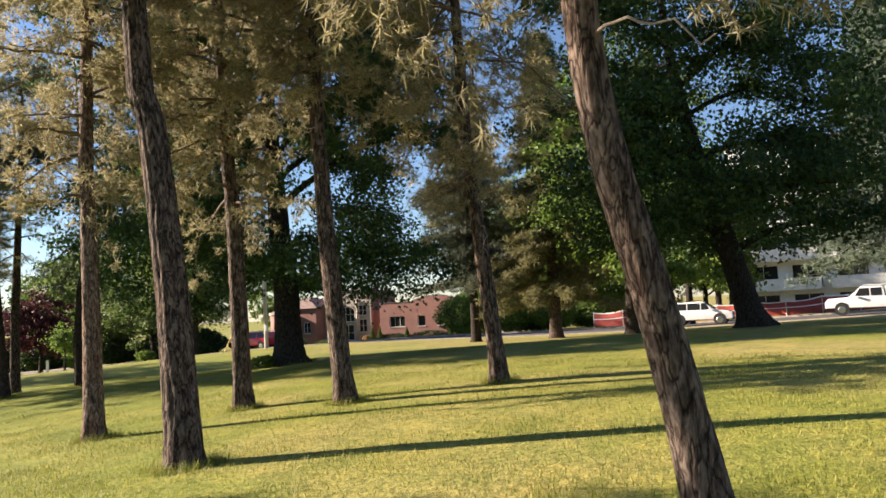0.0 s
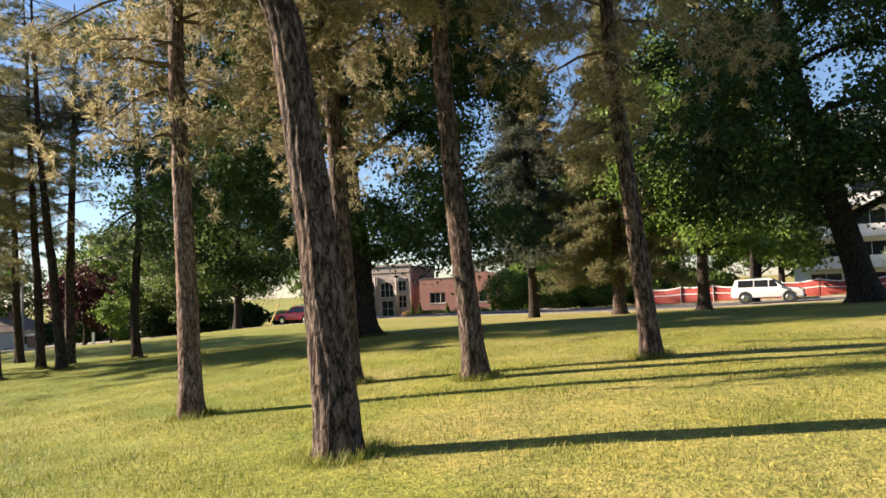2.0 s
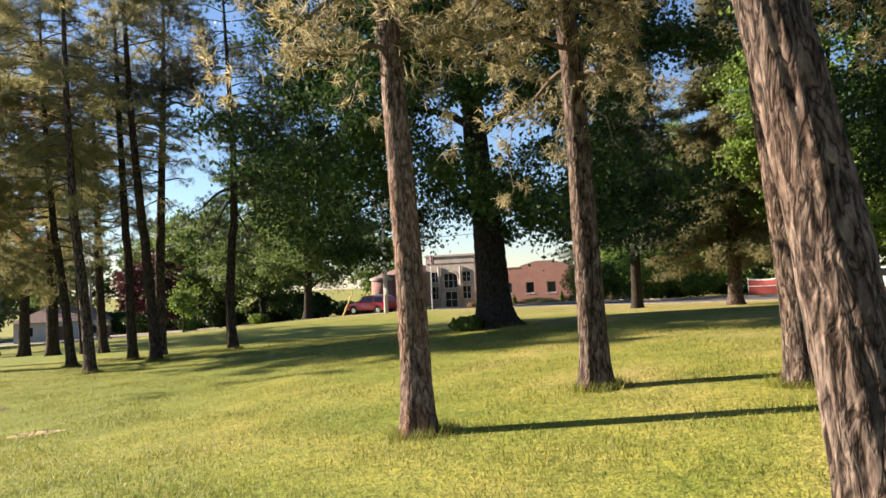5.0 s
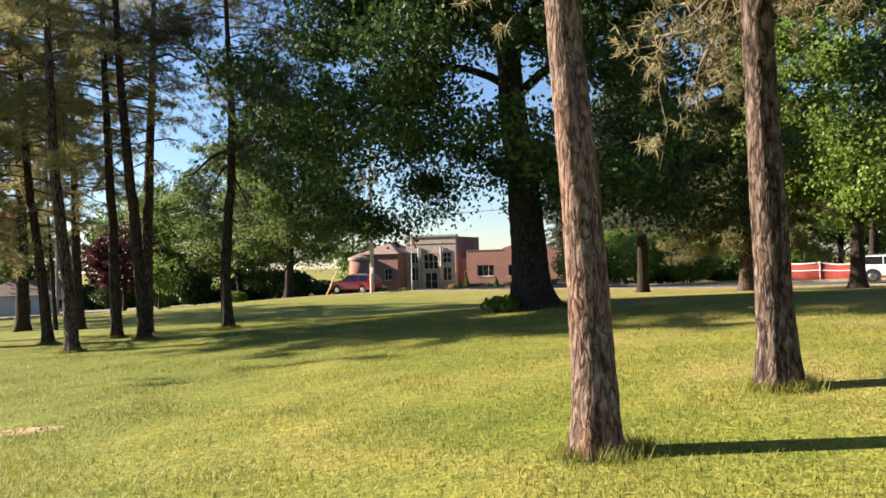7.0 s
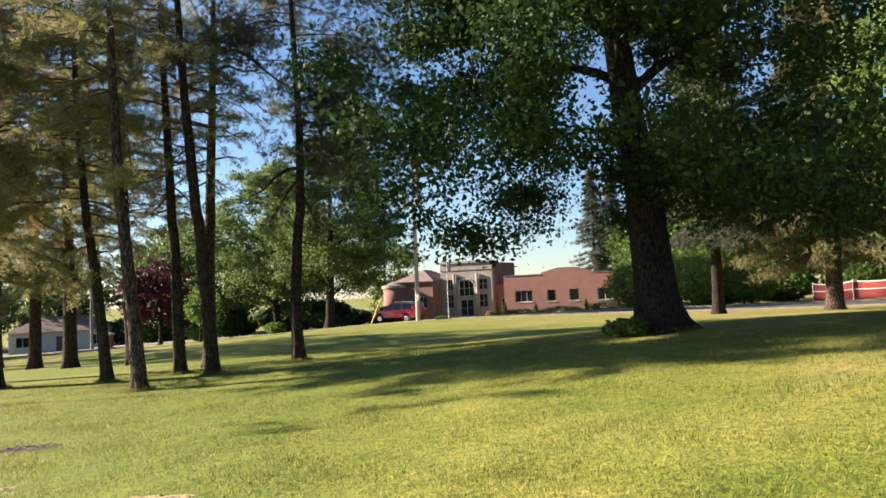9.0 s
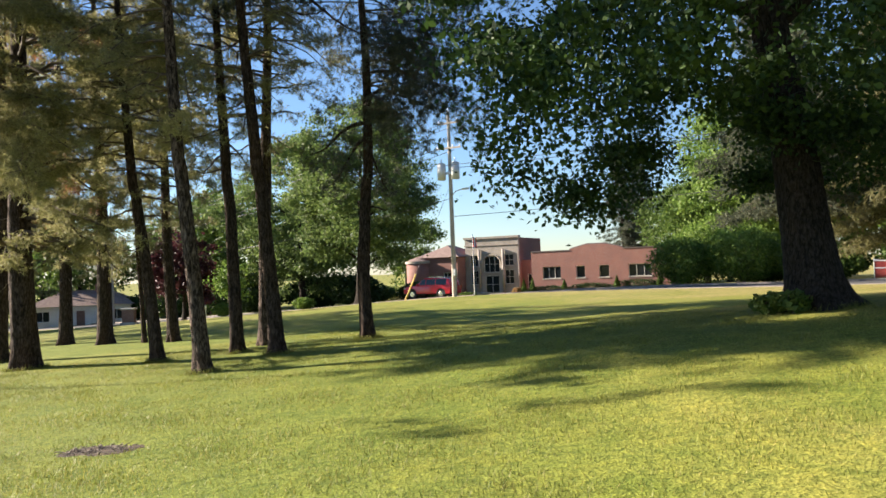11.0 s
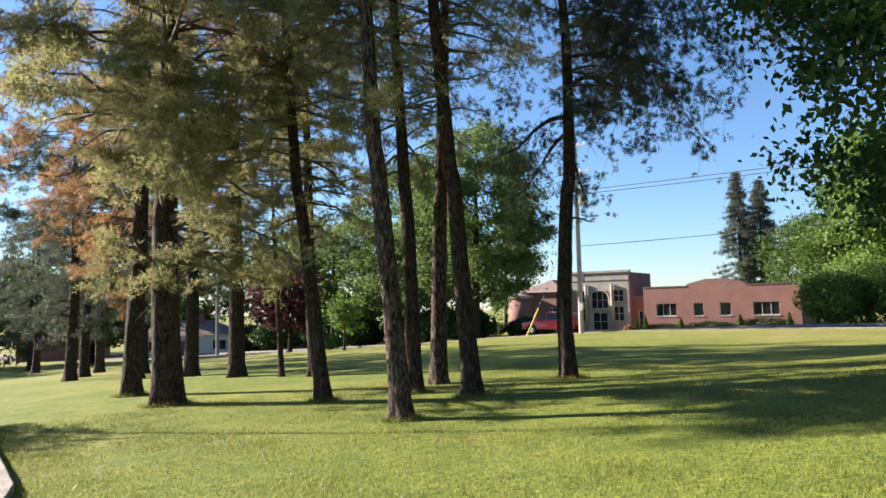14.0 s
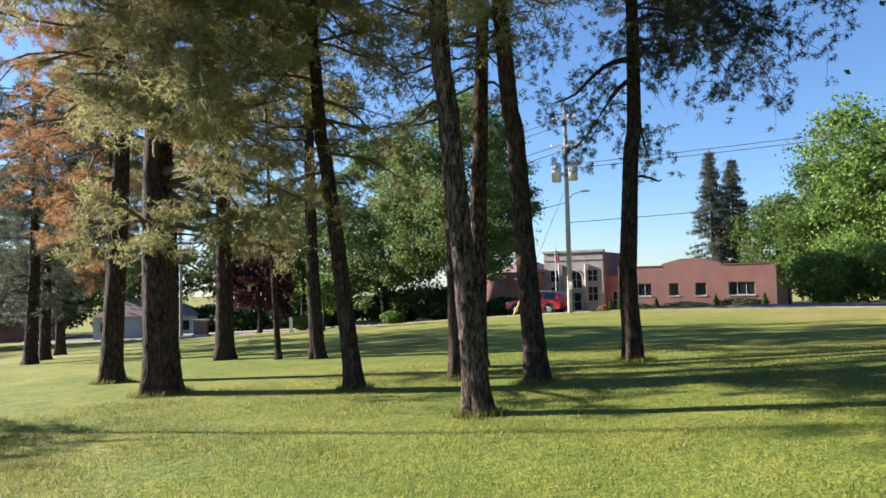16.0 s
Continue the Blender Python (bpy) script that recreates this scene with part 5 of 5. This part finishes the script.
# ---- small things on the lawn ----
def scar(x, y, w_, d_, material, seed, label):
    """An uneven bare patch lying on the grass."""
    rng = np.random.default_rng(seed)
    v, f = [], []
    rings, segs = 7, 40
    wob = [rng.uniform(0, 6) for _ in range(4)]
    for i in range(rings + 1):
        for k in range(segs):
            t = 2 * math.pi * k / segs
            q = i / rings * (1 + 0.09 * math.sin(2 * t + wob[0]) + 0.07 * math.sin(5 * t + wob[1]) + 0.06 * math.sin(13 * t + wob[2]))
            px, py = x + w_ * q * math.cos(t), y + d_ * q * math.sin(t)
            v.append((px, py, ground_z(px, py) + 0.016 * (1 - (i / rings) ** 2) + 0.012 * math.sin(9 * px + wob[3]) * math.sin(11 * py) - (0.03 if i == rings else 0)))
    for i in range(rings):
        for k in range(segs):
            f.append((i * segs + k, i * segs + (k + 1) % segs, (i + 1) * segs + (k + 1) % segs, (i + 1) * segs + k))
    chips = []
    for _ in range(int(160 * w_) if material is SOIL else 12):
        r_, t = math.sqrt(rng.uniform()) * 0.8, rng.uniform(0, 6.28)
        px, py = x + w_ * r_ * math.cos(t), y + d_ * r_ * math.sin(t)
        a_, q = rng.uniform(0, 3.14), rng.uniform(0.012, 0.035)
        e_ = np.array([math.cos(a_) * q, math.sin(a_) * q, rng.uniform(-0.006, 0.006)])
        c_ = np.array([px, py, ground_z(px, py) + 0.024])
        chips.append(tube(np.stack([c_ - e_, c_, c_ + e_]), [0.004, 0.008, 0.003], 4))
    patch = tagged(put("bare_patch", mesh_of("bare_patch", np.array(v), np.array(f), material, True)), label, "bare patch", "bare patches in the lawn")
    cv, cf = joined(chips)
    tagged(put("chips", mesh_of("chips", cv, cf, DEADWOOD), patch, "scattered pale wood chips"), kind="stuff")


scar(-16.05, 20.35, 0.62, 0.3, SOIL, 1, "dark bare soil patch with wood chips in the grass")
scar(-12.25, 16.45, 0.5, 0.3, STRAW, 2, "dry straw-coloured patch in the grass")
scar(-14.6, 17.6, 0.3, 0.2, STRAW, 3, "dry straw-coloured patch in the grass")


def grass():
    """Blades standing on the lawn along the walk."""
    rng = np.random.default_rng(5)
    n = 520000
    t = rng.uniform(-3, 38, n)
    off = 0.6 + 15 * rng.uniform(0, 1, n) ** 1.7
    x = -0.72 * t + 0.7 * off + rng.normal(size=n) * 0.2
    y = 0.72 * t + 0.7 * off + rng.normal(size=n) * 0.2
    dens = 0.5 + 0.5 * np.sin(1.9 * x + 0.7 * np.sin(2.3 * y)) * np.sin(2.1 * y + 0.9 * np.sin(1.7 * x))
    soil = ((x + 16.05) / 0.62) ** 2 + ((y - 20.35) / 0.3) ** 2 < 0.5
    keep = (rng.uniform(size=n) < 0.35 + 0.65 * dens) & ~soil
    x, y = x[keep], y[keep]
    n = len(x)
    z = land(x, y) + 0.006 * np.sin(2.1 * x + 1.3 * y) * np.sin(1.7 * y - 0.6 * x) + 0.004 * np.sin(4.3 * x) * np.sin(3.9 * y) - 0.008
    h = rng.uniform(0.025, 0.06, n) * (0.7 + 0.6 * dens[keep])
    az = rng.uniform(0, 2 * np.pi, n)
    lean = rng.uniform(0.2, 1.1, n) * h
    wd = rng.uniform(0.003, 0.006, n)
    p = np.stack([x, y, z], -1)
    sd = np.stack([-np.sin(az), np.cos(az), np.zeros(n)], -1) * wd[:, None]
    tip = p + np.stack([np.cos(az) * lean, np.sin(az) * lean, h], -1)
    v = np.stack([p - sd, p + sd, tip], 1).reshape(-1, 3)
    tagged(put("grass", mesh_of("grass", v, np.arange(len(v)).reshape(-1, 3), BLADE)), "short mown yellow-green grass blades", "grass", kind="stuff")


def foot_grass(x, y, r, seed):
    """Longer uncut grass round the foot of a trunk."""
    rng = np.random.default_rng(seed)
    n = 900
    a_ = rng.uniform(0, 2 * np.pi, n)
    d = r + np.abs(rng.normal(size=n)) * 0.1
    px, py = x + d * np.cos(a_), y + d * np.sin(a_)
    h = rng.uniform(0.05, 0.17, n)
    p = np.stack([px, py, land(px, py) - 0.01], -1)
    b = rng.uniform(0, 2 * np.pi, n)
    sd = np.stack([-np.sin(b), np.cos(b), np.zeros(n)], -1) * 0.004
    tip = p + np.stack([np.cos(b) * h * 0.6, np.sin(b) * h * 0.6, h], -1)
    v = np.stack([p - sd, p + sd, tip], 1).reshape(-1, 3)
    tagged(put("grass_tuft", mesh_of("grass_tuft", v, np.arange(len(v)).reshape(-1, 3), BLADE)), "long uncut grass round a pine's foot", "grass", "grass at the trunks", kind="stuff")


for k, (x, y, r) in enumerate(((-3.08, 9.19, 0.3), (-3.88, 14.83, 0.22), (-1.81, 13.69, 0.22), (0.92, 14.25, 0.2), (-5.82, 13.03, 0.2), (-15.23, 32.34, 0.24), (-17.01, 30.01, 0.25),
                               (-18.47, 31.15, 0.22), (-17.71, 27.21, 0.22), (-20.23, 30.33, 0.2), (-24.24, 31.02, 0.45), (-27.17, 33.95, 0.34), (-5.42, 27.09, 0.75))):
    foot_grass(x, y, r, 300 + k)
grass()
